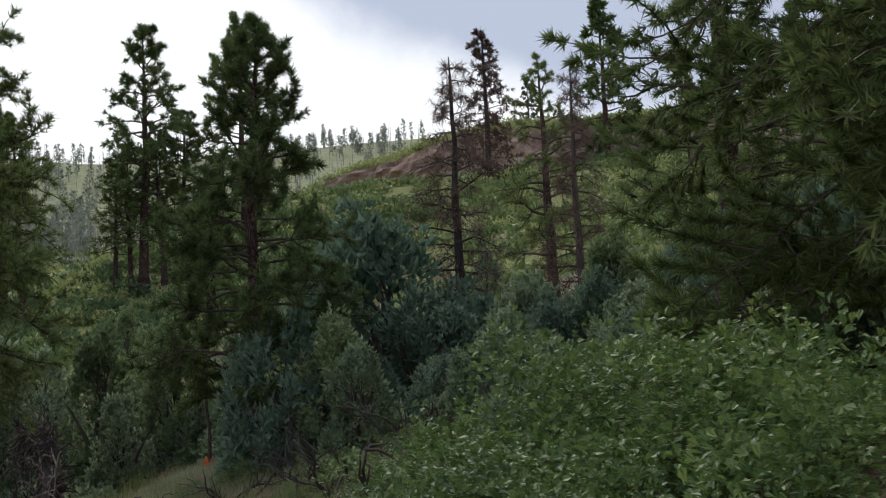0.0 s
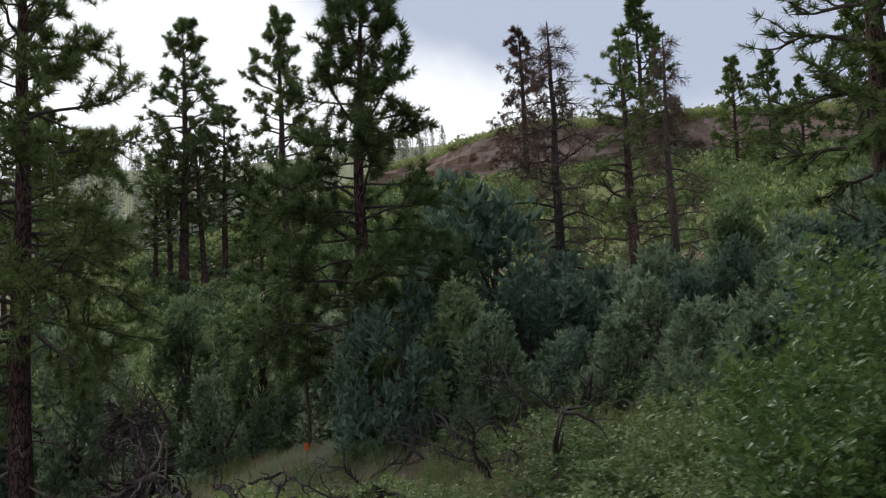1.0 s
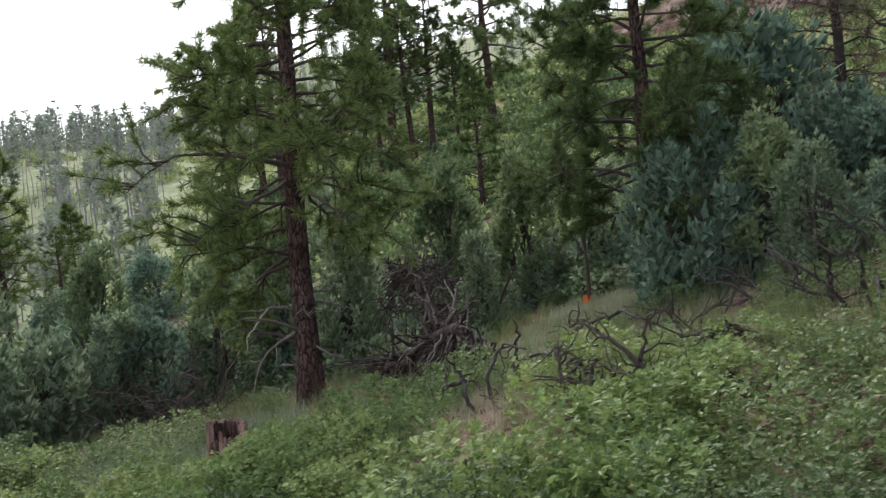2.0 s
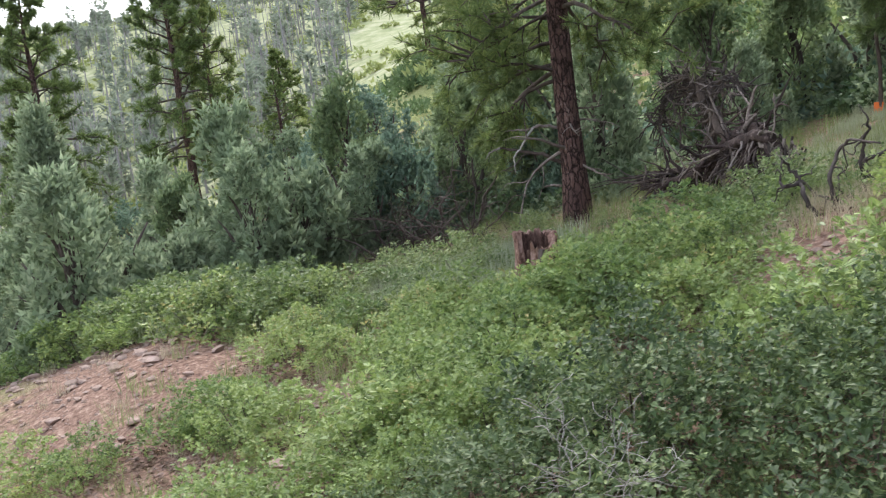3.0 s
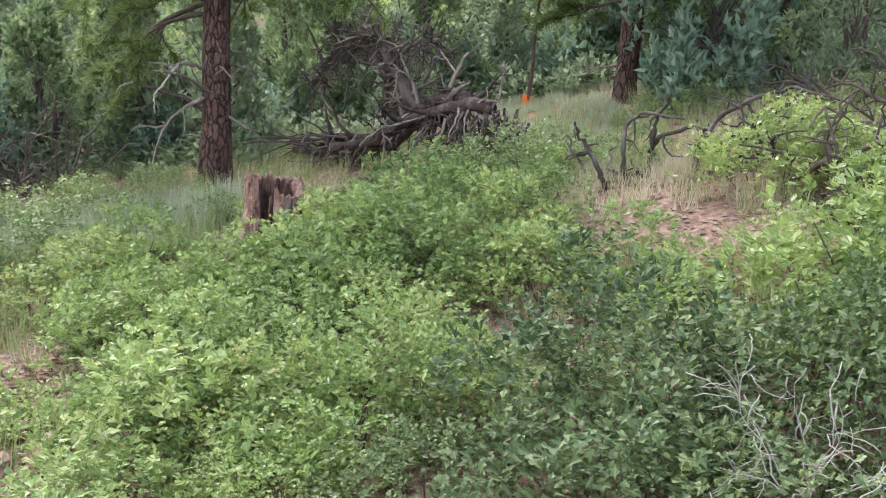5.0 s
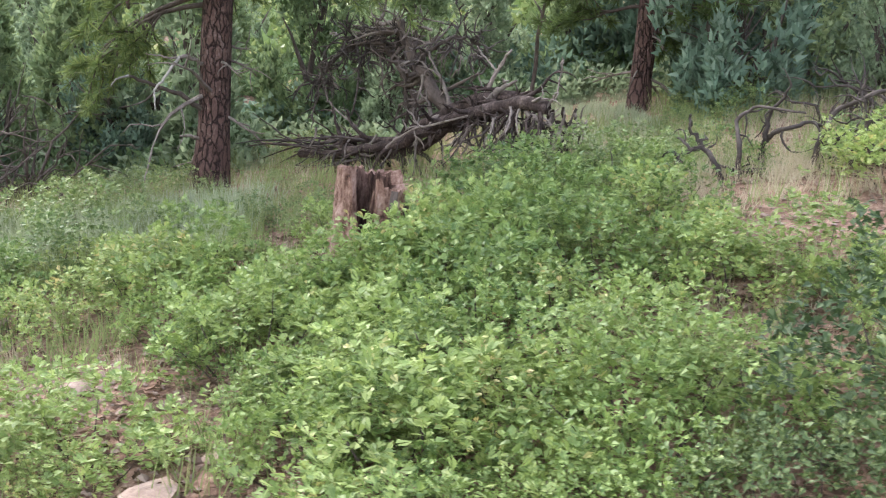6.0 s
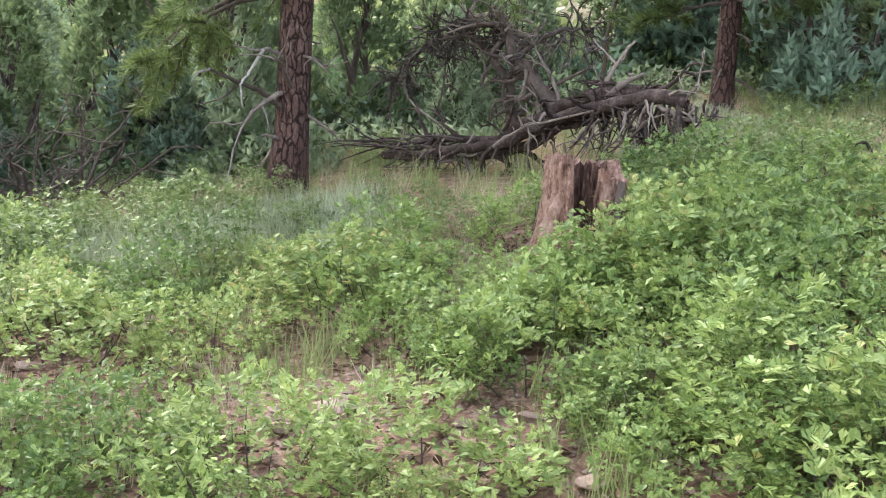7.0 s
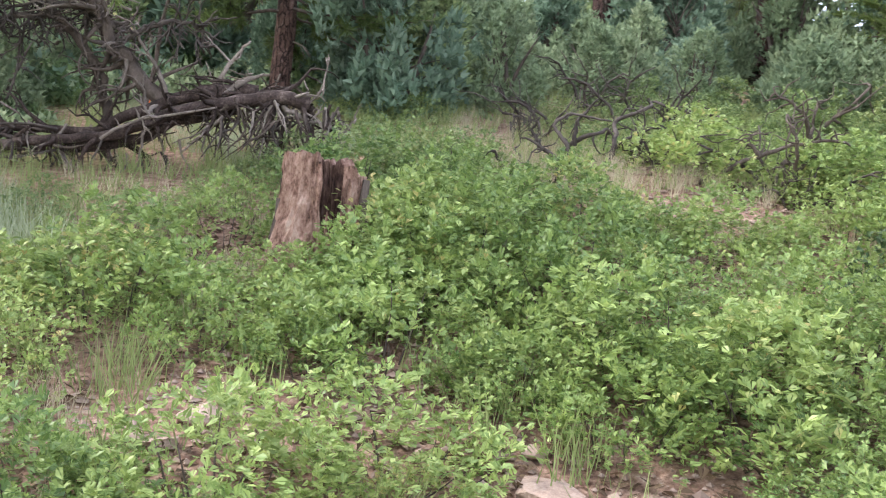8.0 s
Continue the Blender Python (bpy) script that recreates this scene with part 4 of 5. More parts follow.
def build_stump():
    """A hollow broken stump: a long-oval shell, open towards the road, round a rotted core."""
    rng = np.random.default_rng(71)
    x, y = 1.54, 7.52
    root = tagged(new("stump"), "broken hollow tree stump of weathered reddish wood", "stump")
    base = ground_z(x, y)
    root.matrix_basis = pose(x, y, base, 0, 0, -34)
    high = 0.63 - base
    n, levels = 72, 12
    verts, faces, inner = [], [], []
    groove = [math.sin(13 * k) * 0.5 + rng.standard_normal() * 0.6 for k in range(n)]

    def oval(a):
        return 1.0 / math.hypot(math.cos(a) / 0.29, math.sin(a) / 0.20)

    for i in range(n):
        a = 2 * math.pi * i / n
        off = (math.degrees(a) - 292 + 180) % 360 - 180        # angle from the open side
        gap = smooth(36, 24, abs(off))
        back = smooth(60, 90, abs(off))
        top = high + 0.02 * rng.standard_normal() - 0.55 * gap - 0.13 * smooth(30, 44, off) * smooth(110, 80, off) - 0.03 * back
        flare = 0.18 * max(0.0, math.cos(a - 3.5)) ** 6 + 0.10 * max(0.0, math.cos(a - 0.2)) ** 6 + 0.10 * max(0.0, math.cos(a - 4.3)) ** 8
        for k in range(levels):
            u = k / (levels - 1)
            r = oval(a) + 0.006 * groove[i] + 0.007 * rng.standard_normal() + (0.04 + flare) * (1 - u) ** 2.6
            verts.append((r * math.cos(a), r * math.sin(a), -0.12 + (top + 0.12) * u))
        for u in (1.0, 0.8, 0.55, 0.3, 0.1):
            r = (oval(a) - 0.07 - 0.04 * (1 - u)) * (1 + 0.10 * rng.standard_normal())
            verts.append((r * math.cos(a), r * math.sin(a), max(0.02, top * u - 0.015)))
    m = levels + 5
    for i in range(n):
        j = (i + 1) % n
        for k in range(m - 1):
            faces.append((i * m + k, j * m + k, j * m + k + 1, i * m + k + 1))
            inner.append(1 if k >= levels else 0)
    faces.append([i * m + m - 1 for i in range(n)])
    inner.append(1)
    shell = mesh_from("shell", verts, faces, STUMPWOOD)
    shell.materials.append(ROT)
    shell.polygons.foreach_set("material_index", inner)
    part("shell", shell, root)
    for k, (deg, h, w, mat) in enumerate(((346, 0.70, 0.06, DARKBARK), (12, 0.60, 0.05, DARKBARK), (186, 0.52, 0.05, DARKBARK), (168, 0.66, 0.04, DARKBARK), (212, 0.24, 0.07, STUMPWOOD), (262, 0.80, 0.030, STUMPWOOD), (284, 0.46, 0.020, ROT), (318, 0.70, 0.024, ROT))):
        a = math.radians(deg)
        s = Soup()
        r = oval(a) + (0.012 if k < 5 else -0.02)
        zs = np.linspace(-0.1, h, 7)
        pts = [((r + 0.10 * (1 - q) ** 3) * math.cos(a) + 0.008 * rng.standard_normal(), (r + 0.10 * (1 - q) ** 3) * math.sin(a) + 0.008 * rng.standard_normal(), z) for q, z in zip(np.linspace(0, 1, 7), zs)]
        s.tube(pts, np.linspace(w, w * 0.45, 7), 7, rng, 0.22)
        part("bark_slab" if k < 5 else "splinter", s.mesh("bark_slab" if k < 5 else "splinter", mat, False), root, "" if k < 5 else "upright splinter of rotted wood")


build_stump()


def make_burnt(name, label, seed, stems=7, size=1.0, material=BURNT, twigs=5, flat=0.5, thick=0.028, category="shrub", group="burnt shrubs", fall=0.04):
    rng = np.random.default_rng(seed)
    root = tagged(new(name), label, category, group)
    for i in range(stems):
        az = i * 2.4 + rng.uniform(-0.4, 0.4)
        s = Soup()
        line = wander(rng, (0.1 * math.cos(az), 0.1 * math.sin(az), -0.08), (math.cos(az) * flat, math.sin(az) * flat, rng.uniform(0.4, 1.0)), size * rng.uniform(0.6, 1.2), 8, 0.28, fall)
        s.tube(line, np.linspace(thick, thick * 0.25, 9), 6, rng, 0.08)
        for _ in range(twigs):
            b = line[rng.integers(2, 9)]
            tw = wander(rng, b, unit(line[-1] - line[0]) + rng.standard_normal(3) * 0.8, size * rng.uniform(0.15, 0.45), 5, 0.3, fall)
            s.tube(tw, np.linspace(thick * 0.4, 0.003, 6), 4)
            s.tube(wander(rng, tw[2], rng.standard_normal(3) + np.array([0, 0, 0.3]), size * 0.15, 3, 0.3), np.linspace(thick * 0.2, 0.002, 4), 3)
        part("stem", s.mesh("stem", material), root)
    return root


def make_stems(label, seed, lines, thick, material=BURNT, depth=0.12, name="burnt_shrub", category="shrub", group="burnt shrubs", twigs=4):
    """A charred shrub of a few crooked stems, each given by its bends."""
    rng = np.random.default_rng(seed)
    root = tagged(new(name), label, category, group)
    for k, line in enumerate(lines):
        ctl = np.array([(x, depth * rng.standard_normal() * min(1.0, 3 * z), z) for x, z in line])
        n = 4 * len(ctl)
        pts = np.array([[np.interp(t, range(len(ctl)), ctl[:, a]) for a in range(3)] for t in np.linspace(0, len(ctl) - 1, n)])
        pts[1:] = (pts[1:] + pts[:-1]) / 2 + rng.standard_normal((n - 1, 3)) * 0.008
        r = thick * (0.8 if k else 1.0)
        s = Soup()
        s.tube(pts, np.linspace(r, r * 0.35, n), 7, rng, 0.1)
        stem = part("stem", s.mesh("stem", material), root)
        for _ in range(twigs):
            b = pts[rng.integers(n // 3, n)]
            t = Soup()
            t.tube(wander(rng, b, rng.standard_normal(3) * np.array([1, 0.6, 1]) + np.array([0, 0, 0.3]), rng.uniform(0.1, 0.32), 6, 0.4, 0.0), np.linspace(r * 0.4, 0.003, 7), 5)
            part("twig", t.mesh("twig", material), stem)
    return root


STEMS = "few thick crooked charred stems in dry grass"
put(make_stems(STEMS, 101, [[(0, -0.05), (-0.08, 0.16), (-0.17, 0.31), (-0.27, 0.43), (-0.30, 0.56)], [(-0.16, 0.30), (-0.30, 0.28), (-0.36, 0.38)]], 0.028), 4.3, 8.0)
put(make_stems(STEMS, 102, [[(0, -0.05), (0.02, 0.15), (0.04, 0.30), (0.14, 0.40), (0.33, 0.46), (0.55, 0.42)], [(0.04, 0.28), (0.05, 0.50), (0.17, 0.74)], [(-0.20, -0.05), (-0.21, 0.25), (-0.20, 0.45), (-0.05, 0.57), (0.3, 0.52)], [(0.03, 0.05), (-0.2, 0.03), (-0.35, 0.10)]], 0.032), 4.62, 8.1)
put(make_stems("long arched charred stems leaning over dry grass", 103, [[(0, -0.05), (0.02, 0.25), (0.20, 0.50), (0.45, 0.66), (0.75, 0.74), (1.1, 0.66), (1.4, 0.5)], [(0.08, -0.05), (0.12, 0.14), (0.27, 0.33), (0.6, 0.48), (1.0, 0.52)], [(0.1, 0.1), (0.5, 0.12), (0.9, 0.18)]], 0.027, twigs=9), 5.0, 8.1)
put(make_stems("arched charred shrub with spreading bare twigs", 104, [[(0, -0.05), (0.0, 0.15), (0.17, 0.34), (0.30, 0.60), (0.34, 0.85)], [(0.17, 0.32), (0.5, 0.42), (0.9, 0.36)], [(0.05, 0.15), (-0.2, 0.4), (-0.3, 0.7)], [(0.28, 0.5), (0.05, 0.75), (-0.25, 0.85)]], 0.028, DARKBARK, twigs=12), 6.05, 6.8, 0, 1.15)
put(make_stems(STEMS, 105, [[(0, -0.05), (0.02, 0.12), (0.06, 0.3)], [(0.0, 0.0), (-0.2, 0.1), (-0.3, 0.2)]], 0.03), 3.75, 8.6)
put(make_stems(STEMS, 106, [[(0, -0.05), (-0.1, 0.12), (-0.22, 0.26)], [(0.0, 0.0), (0.12, 0.14), (0.1, 0.3)]], 0.03), 4.2, 8.5)
bu = [put(make_burnt("burnt_shrub", "charred bare shrub with crooked black stems", 80 + k, 7, 1.0 + 0.15 * k), *p) for k, p in enumerate(((6.25, 6.85), (6.6, 10.6), (7.6, 9.6)))]
for src, x, y, turn, s in ((bu[0], 5.95, 6.7, 200, 0.6), (bu[2], 8.2, 11.2, 40, 1.0), (bu[1], 7.1, 7.2, 20, 0.6), (bu[0], 5.6, 8.1, 120, 0.8), (bu[1], 5.9, 10.2, 250, 0.8)):
    again(src, x, y, turn, s)
put(make_stems("long dead limb leaning down into dry grass", 107, [[(-1.35, 0.0), (-1.0, 0.18), (-0.55, 0.42), (-0.1, 0.60), (0.35, 0.70), (0.7, 0.66)], [(-0.4, 0.48), (-0.55, 0.62), (-0.45, 0.75)], [(-1.3, 0.03), (-0.9, 0.1), (-0.6, 0.12)]], 0.036, DARKBARK, 0.06, "fallen_limb", "dead limb", "fallen limbs", 9), 6.1, 6.75, -50, 0.8, 0.0, 0.0, 1.1)
put(make_burnt("fallen_limb", "long arched dead limb lying in dry grass", 87, 3, 2.0, DARKBARK, 8, 1.3, 0.05, "dead limb", "fallen limbs", 0.1), 7.4, 8.7, 200)
put(make_burnt("dead_thicket", "grey leafless thicket of dead branches", 88, 16, 1.7, DARKBARK, 9, 0.7, 0.025, "shrub", "dead thickets"), -3.5, 12.6)
put(make_burnt("dead_thicket", "dark leafless thicket of dead twigs", 89, 14, 1.4, DARKBARK, 9, 0.7, 0.025, "shrub", "dead thickets"), -4.6, 12.2)
put(make_burnt("dead_bush", "bleached leafless bush tangled in scrub oak", 90, 12, 0.6, PALEWOOD, 7, 1.2, 0.004, "shrub", "dead bushes", 0.02), 5.0, 2.6, 0, 0.8, 0.55)
put(make_burnt("dead_bush", "pale crooked dead twigs in the brush", 91, 4, 0.9, PALEWOOD, 4, 1.1, 0.012, "shrub", "dead bushes", 0.02), 8.0, 13.2, 0, 1.0, 0.4)


def build_marker():
    x, y = 3.08, 14.36
    z = ground_z(x, y)
    m, nodes, links, b = mat_base("orange_paint")
    n = noise_node(nodes, links, 9, 4)
    r = ramp(nodes, [(0.3, (0.75, 0.13, 0.02)), (0.7, (0.95, 0.24, 0.04))])
    links.new(n.outputs["Fac"], r.inputs["Fac"])
    links.new(r.outputs["Color"], b.inputs["Base Color"])
    b.inputs["Roughness"].default_value = 0.6
    rng = np.random.default_rng(3)
    sap = tagged(new("sapling"), "thin dark bare sapling carrying an orange marker", "tree")
    sap.location = (x, y + 0.05, z)
    s = Soup()
    s.tube(wander(rng, (0, 0, -0.1), (0.02, 0, 1), 3.2, 8, 0.05), np.linspace(0.035, 0.01, 9), 7)
    part("trunk", s.mesh("trunk", DARKBARK), sap)
    bm = bmesh.new()
    bmesh.ops.create_cube(bm, size=1.0, matrix=pose(0, 0, 0, 0, 6, 12) @ Matrix.Diagonal((0.13, 0.012, 0.2, 1)))
    bmesh.ops.bevel(bm, geom=bm.edges[:], offset=0.004, segments=1, affect="EDGES")
    me = bpy.data.meshes.new("marker_tag")
    bm.to_mesh(me)
    bm.free()
    me.materials.append(m)
    tag = tagged(new("marker_tag", me), "small bright orange marker tag on a sapling", "marker")
    tag.location = (x, y - 0.005, 1.12)


build_marker()

# ---- scrub oak on the bank ----
oaks = [put(make_oak("scrub_oak", "low green scrub oak shrub with lobed leaves", 0.74 + 0.06 * (k % 2), 1.4 + 0.12 * (k % 2), 50 + k, 300 if k > 1 else 360, 8, 0.062 if k > 1 else 0.050, lobed=k < 2), *p) for k, p in enumerate(((2.2, 5.0), (3.2, 4.4), (0.2, 7.6), (2.6, 8.7)))]
tall_oaks = [put(make_oak("scrub_oak", "tall green scrub oak shrub on the bank", 1.15 + 0.1 * k, 1.75, 56 + k, 820, 7, 0.056, OAK_BANK, lobed=False), *p) for k, p in enumerate(((11.0, 3.6), (12.4, 4.4)))]
light_oaks = [put(make_oak("scrub_oak", "green scrub oak shrub higher on the slope", 0.76, 1.45, 60 + k, 360, 7, 0.060, OAK_MID, lobed=False), *p) for k, p in enumerate(((8.6, 8.2), (9.8, 7.6)))]
# the shrub's shaded front is put into its leaf colour
shaded_oak = put(make_oak("scrub_oak", "blue-green scrub oak with shade-darkened lobed leaves", 0.86, 1.5, 64, 330, 8, 0.055, OAK_SHADED, clump=0.72), 4.4, 3.3, 0, 1.1)
rng1 = random.Random(9)


def bare_ground(px, py):
    if math.hypot((px - 4.65) / 0.9, (py - 7.0) / 0.75) < 1:
        return True                                   # reddish open patch
    if math.hypot(px - 5.3, py - 6.4) < 0.4:
        return True                                   # burnt clearing
    if px < -2.5 and 3.2 < py < 7.6 - 0.10 * (px + 1.6) and rng1.random() < 0.93:
        return True                                   # gravel slope
    if math.hypot(px + 0.3, (py - 6.15) / 0.8) < 0.68 or math.hypot(px - 0.9, py - 4.2) < 0.28 or math.hypot(px - 0.2, (py - 3.6)) < 0.4:
        return True                                   # stony gaps
    if px < 0.9 and py < 4.1:
        return True                                   # stony roadside
    if px < -1.2 and py < 6.6 and rng1.random() < 0.35:
        return True                                   # thin scattered clumps
    return math.hypot(px - 1.45, py - 7.5) < 0.5


y = 2.7
while y < 9.0:
    x = -3.6
    while x < 13.5:
        px, py = x + rng1.uniform(-0.28, 0.28), y + rng1.uniform(-0.28, 0.28)
        if not bare_ground(px, py) and py < 8.6 + 0.1 * max(0, px - 5):
            tall = px > 11.0 and py < 6.6
            s = rng1.uniform(0.62, 1.16) * (0.72 if py > 6.0 and abs(px - 1.4) < 1.3 else 1.0)
            s *= 0.78 if 3.2 < px < 6.2 and 4.4 < py < 6.6 else 1.0
            s *= 0.78 if px < 0.2 and py < 7 else 0.80 if 7 < px < 11 else 1.0
            s *= 0.6 if abs(px - 5.4) < 0.9 and 8.0 < py else 1.0
            s *= 0.7 if 1.9 < px < 5.0 and py > 7.3 else 1.0
            if 3.8 < px < 9.0 and py < 4.2:
                s = rng1.uniform(1.0, 1.25) if px < 7 else rng1.uniform(0.75, 0.95)
            again(shaded_oak if 3.4 < px < 9.0 and py < 4.2 else tall_oaks[rng1.randrange(2)] if tall else light_oaks[rng1.randrange(2)] if px > 7 and py > 4 else oaks[rng1.randrange(2) + (0 if py < 4.0 else 2)], px, py, rng1.uniform(0, 360), s, -0.03, rng1.uniform(0.85, 1.2))
        x += 0.82 if px < 7 else 0.66 if px < 11 else 1.25
    y += 0.8
for x, y, s in ((-3.2, 8.3, 0.9), (-4.2, 8.6, 1.0), (-5.0, 8.9, 0.9), (-6.0, 8.7, 0.9), (-7.0, 8.9, 1.0), (-2.2, 8.5, 0.7), (-1.2, 8.6, 0.9), (-2.6, 9.4, 0.9), (-9.6, 7.2, 0.8), (-8.7, 7.5, 0.9), (-7.7, 7.9, 1.0), (-6.4, 8.0, 0.9), (-5.4, 8.3, 1.0), (-10.5, 6.9, 0.8), (-11.4, 6.8, 0.8), (-4.6, 8.0, 0.9), (-3.7, 9.0, 1.2), (-7.0, 8.5, 1.0), (-2.6, 4.5, 0.7), (-3.2, 4.1, 0.95), (-1.6, 5.2, 0.8),
                (2.6, 9.8, 0.55), (3.3, 9.2, 0.5), (8.6, 9.6, 0.75), (9.6, 10.2, 0.8), (8.0, 10.4, 0.7), (10.6, 9.6, 0.8), (7.2, 12.2, 0.7), (9.0, 11.2, 0.7), (5.6, 12.0, 0.6), (5.9, 8.9, 0.6), (-0.6, 9.4, 0.65), (0.2, 9.8, 0.5), (0.9, 9.3, 0.5), (1.7, 9.5, 0.5), (-1.4, 9.9, 0.95), (-0.3, 10.7, 0.45), (0.7, 10.6, 0.35), (-2.0, 11.0, 0.8), (-1.0, 11.3, 0.7), (0.2, 11.4, 0.35), (-2.6, 10.2, 0.9), (2.5, 10.3, 0.4), (3.6, 8.8, 0.55), (1.75, 6.75, 0.85), (1.45, 6.95, 0.8), (1.05, 7.05, 0.6), (0.95, 7.45, 0.42), (1.35, 6.6, 0.6), (1.95, 7.05, 0.8), (2.15, 7.05, 0.95), (3.3, 9.6, 0.8), (3.8, 9.3, 0.75), (4.1, 8.8, 0.55), (3.0, 10.2, 0.6), (5.9, 5.0, 1.25), (6.5, 5.3, 1.2), (0.3, 4.7, 0.38), (1.5, 4.6, 0.65), (2.0, 4.3, 0.7), (-0.5, 4.9, 0.42), (1.9, 5.0, 0.75), (2.5, 4.6, 0.8), (1.3, 5.3, 0.5), (0.7, 6.6, 0.6), (2.45, 7.5, 0.95), (2.6, 7.0, 1.0), (1.7, 6.3, 0.75), (1.15, 6.6, 0.5), (2.1, 6.55, 1.0), (2.9, 7.7, 0.9), (7.5, 9.7, 0.65), (8.3, 9.3, 0.6), (6.9, 10.4, 0.6), (3.6, 6.3, 0.7), (4.6, 5.8, 0.55), (6.6, 6.6, 0.7), (3.7, 7.3, 0.75), (6.0, 7.8, 0.7)):
    s = min(1.2, s * 1.3) if x < -3 and y > 7.4 else s
    again(oaks[2 + rng1.randrange(2)] if y < 8.3 else light_oaks[rng1.randrange(2)], x, y, rng1.uniform(0, 360), s, -0.03)
placed = 0
while placed < 18:
    x, y = rng1.uniform(-3.5, 10.5), rng1.uniform(8.8, 13.2)
    if math.hypot((x - 1.6) / 2.4, (y - 11.3) / 0.8) > 1 and math.hypot(x - 4.9, y - 8.2) > 1.1 and math.hypot((x - 3.5) / 1.1, (y - 12.5) / 2.4) > 1 and math.hypot(x + 0.8, y - 12.2) > 0.6:
        again(light_oaks[rng1.randrange(2)], x, y, rng1.uniform(0, 360), rng1.uniform(0.4, 0.65), -0.03)
        placed += 1


# ---- loose stones, gravel, grasses, far brush and woods ----
def make_rock(seed, material=ROCK):
    rng = np.random.default_rng(seed)
    bm = bmesh.new()
    bmesh.ops.create_icosphere(bm, subdivisions=2, radius=1.0)
    cuts = [unit(rng.standard_normal(3)) for _ in range(10)]
    for v in bm.verts:
        p = np.array(v.co)
        for c in cuts:
            over = p @ c - 0.6
            if over > 0:
                p = p - c * over
        p *= np.array([1.0, 0.72, 0.42]) * (1 + 0.05 * rng.standard_normal())
        v.co = p
    me = bpy.data.meshes.new("rock")
    bm.to_mesh(me)
    bm.free()
    me.materials.append(material)
    return me


rocks = [make_rock(k) for k in range(5)]


def rock(x, y, size, turn, k, tilt=0):
    ob = tagged(new("rock", rocks[k % 5]), "pale pinkish angular sandstone rock on soil", "rock", "rocks on the slope")
    ob.matrix_basis = pose(x, y, ground_z(x, y) + size * 0.18, tilt, tilt * 0.6, turn) @ Matrix.Diagonal((size, size, size, 1))


rng2 = random.Random(21)
for x, y, size in ((0.85, 4.4, 0.24), (-0.08, 5.92, 0.16), (1.08, 4.75, 0.10), (0.9, 5.5, 0.09), (-0.35, 5.75, 0.12), (-1.4, 7.6, 0.2), (-1.2, 7.3, 0.12), (-9.0, 7.65, 0.2), (-4.4, 6.8, 0.2), (4.6, 7.0, 0.07), (-4.7, 7.0, 0.16), (-0.3, 3.8, 0.22), (0.3, 3.7, 0.16), (1.1, 3.9, 0.2), (-3.6, 7.3, 0.14), (-0.1, 5.7, 0.1), (-1.55, 8.0, 0.13)):
    rock(x, y, size, rng2.uniform(0, 360), rng2.randrange(5), rng2.uniform(-10, 10))
for _ in range(130):
    x = rng2.uniform(-11, -1.8)
    rock(x, rng2.uniform(3.0, 7.4 - 0.05 * x), rng2.uniform(0.03, 0.11), rng2.uniform(0, 360), rng2.randrange(5), rng2.uniform(-15, 15))
for _ in range(46):
    x = rng2.uniform(-8.5, -2.8)
    rock(x, rng2.uniform(4.5, 7.9 - 0.05 * x), rng2.uniform(0.08, 0.17), rng2.uniform(0, 360), rng2.randrange(5), rng2.uniform(-15, 15))
for _ in range(26):
    rock(4.9 + rng2.gauss(0, 0.7), 6.9 + rng2.gauss(0, 0.6), rng2.uniform(0.025, 0.07), rng2.uniform(0, 360), rng2.randrange(5), rng2.uniform(-15, 15))


def build_gravel():
    rng = np.random.default_rng(8)
    oct_v = np.array([(1, 0, 0), (-1, 0, 0), (0, 1, 0), (0, -1, 0), (0, 0, 0.6), (0, 0, -0.5)])
    oct_f = [(0, 2, 4), (2, 1, 4), (1, 3, 4), (3, 0, 4), (2, 0, 5), (1, 2, 5), (3, 1, 5), (0, 3, 5)]
    s = Soup()
    for i in range(6400):
        kind = i % 4
        if kind < 2:
            x = rng.uniform(-13, -1.2)
            y = rng.uniform(2.8, 7.8 - 0.06 * x)
        elif kind == 2:
            x, y = 4.9 + rng.normal(0, 0.9), 6.7 + rng.normal(0, 0.8)
            if i % 3:
                continue
        else:
            x, y = rng.uniform(-1.5, 2.0), rng.uniform(3.2, 6.8)
        r = rng.uniform(0.008, 0.03) * (2.0 if rng.uniform() < 0.12 else 1)
        a = rng.uniform(0, 6.28)
        c, d = math.cos(a), math.sin(a)
        v = oct_v * r * rng.uniform(0.6, 1.3, (6, 1)) @ np.array([(c, d, 0), (-d, c, 0), (0, 0, 1)])
        s.add(v + np.array([x, y, ground_z(x, y) + r * 0.2]), oct_f)
    tagged(new("gravel", s.mesh("gravel", ROCK, False)), "loose pinkish stone chips on red soil", "gravel", kind="stuff")


build_gravel()


def grass_sheet(name, label, spots, per, length, width, material, seed):
    rng = np.random.default_rng(seed)
    at = np.array([(x, y, ground_z(x, y) - 0.01) for x, y in spots])
    at = np.repeat(at, per, 0)
    at[:, :2] += rng.normal(0, length * 0.22, (len(at), 2))
    v, f = blades(rng, at, np.tile((0.0, 0.0, 1.0), (len(at), 1)), 1, length, width, 0.28)
    tagged(new(name, mesh_from(name, v, f, material)), label, "grass", kind="stuff")


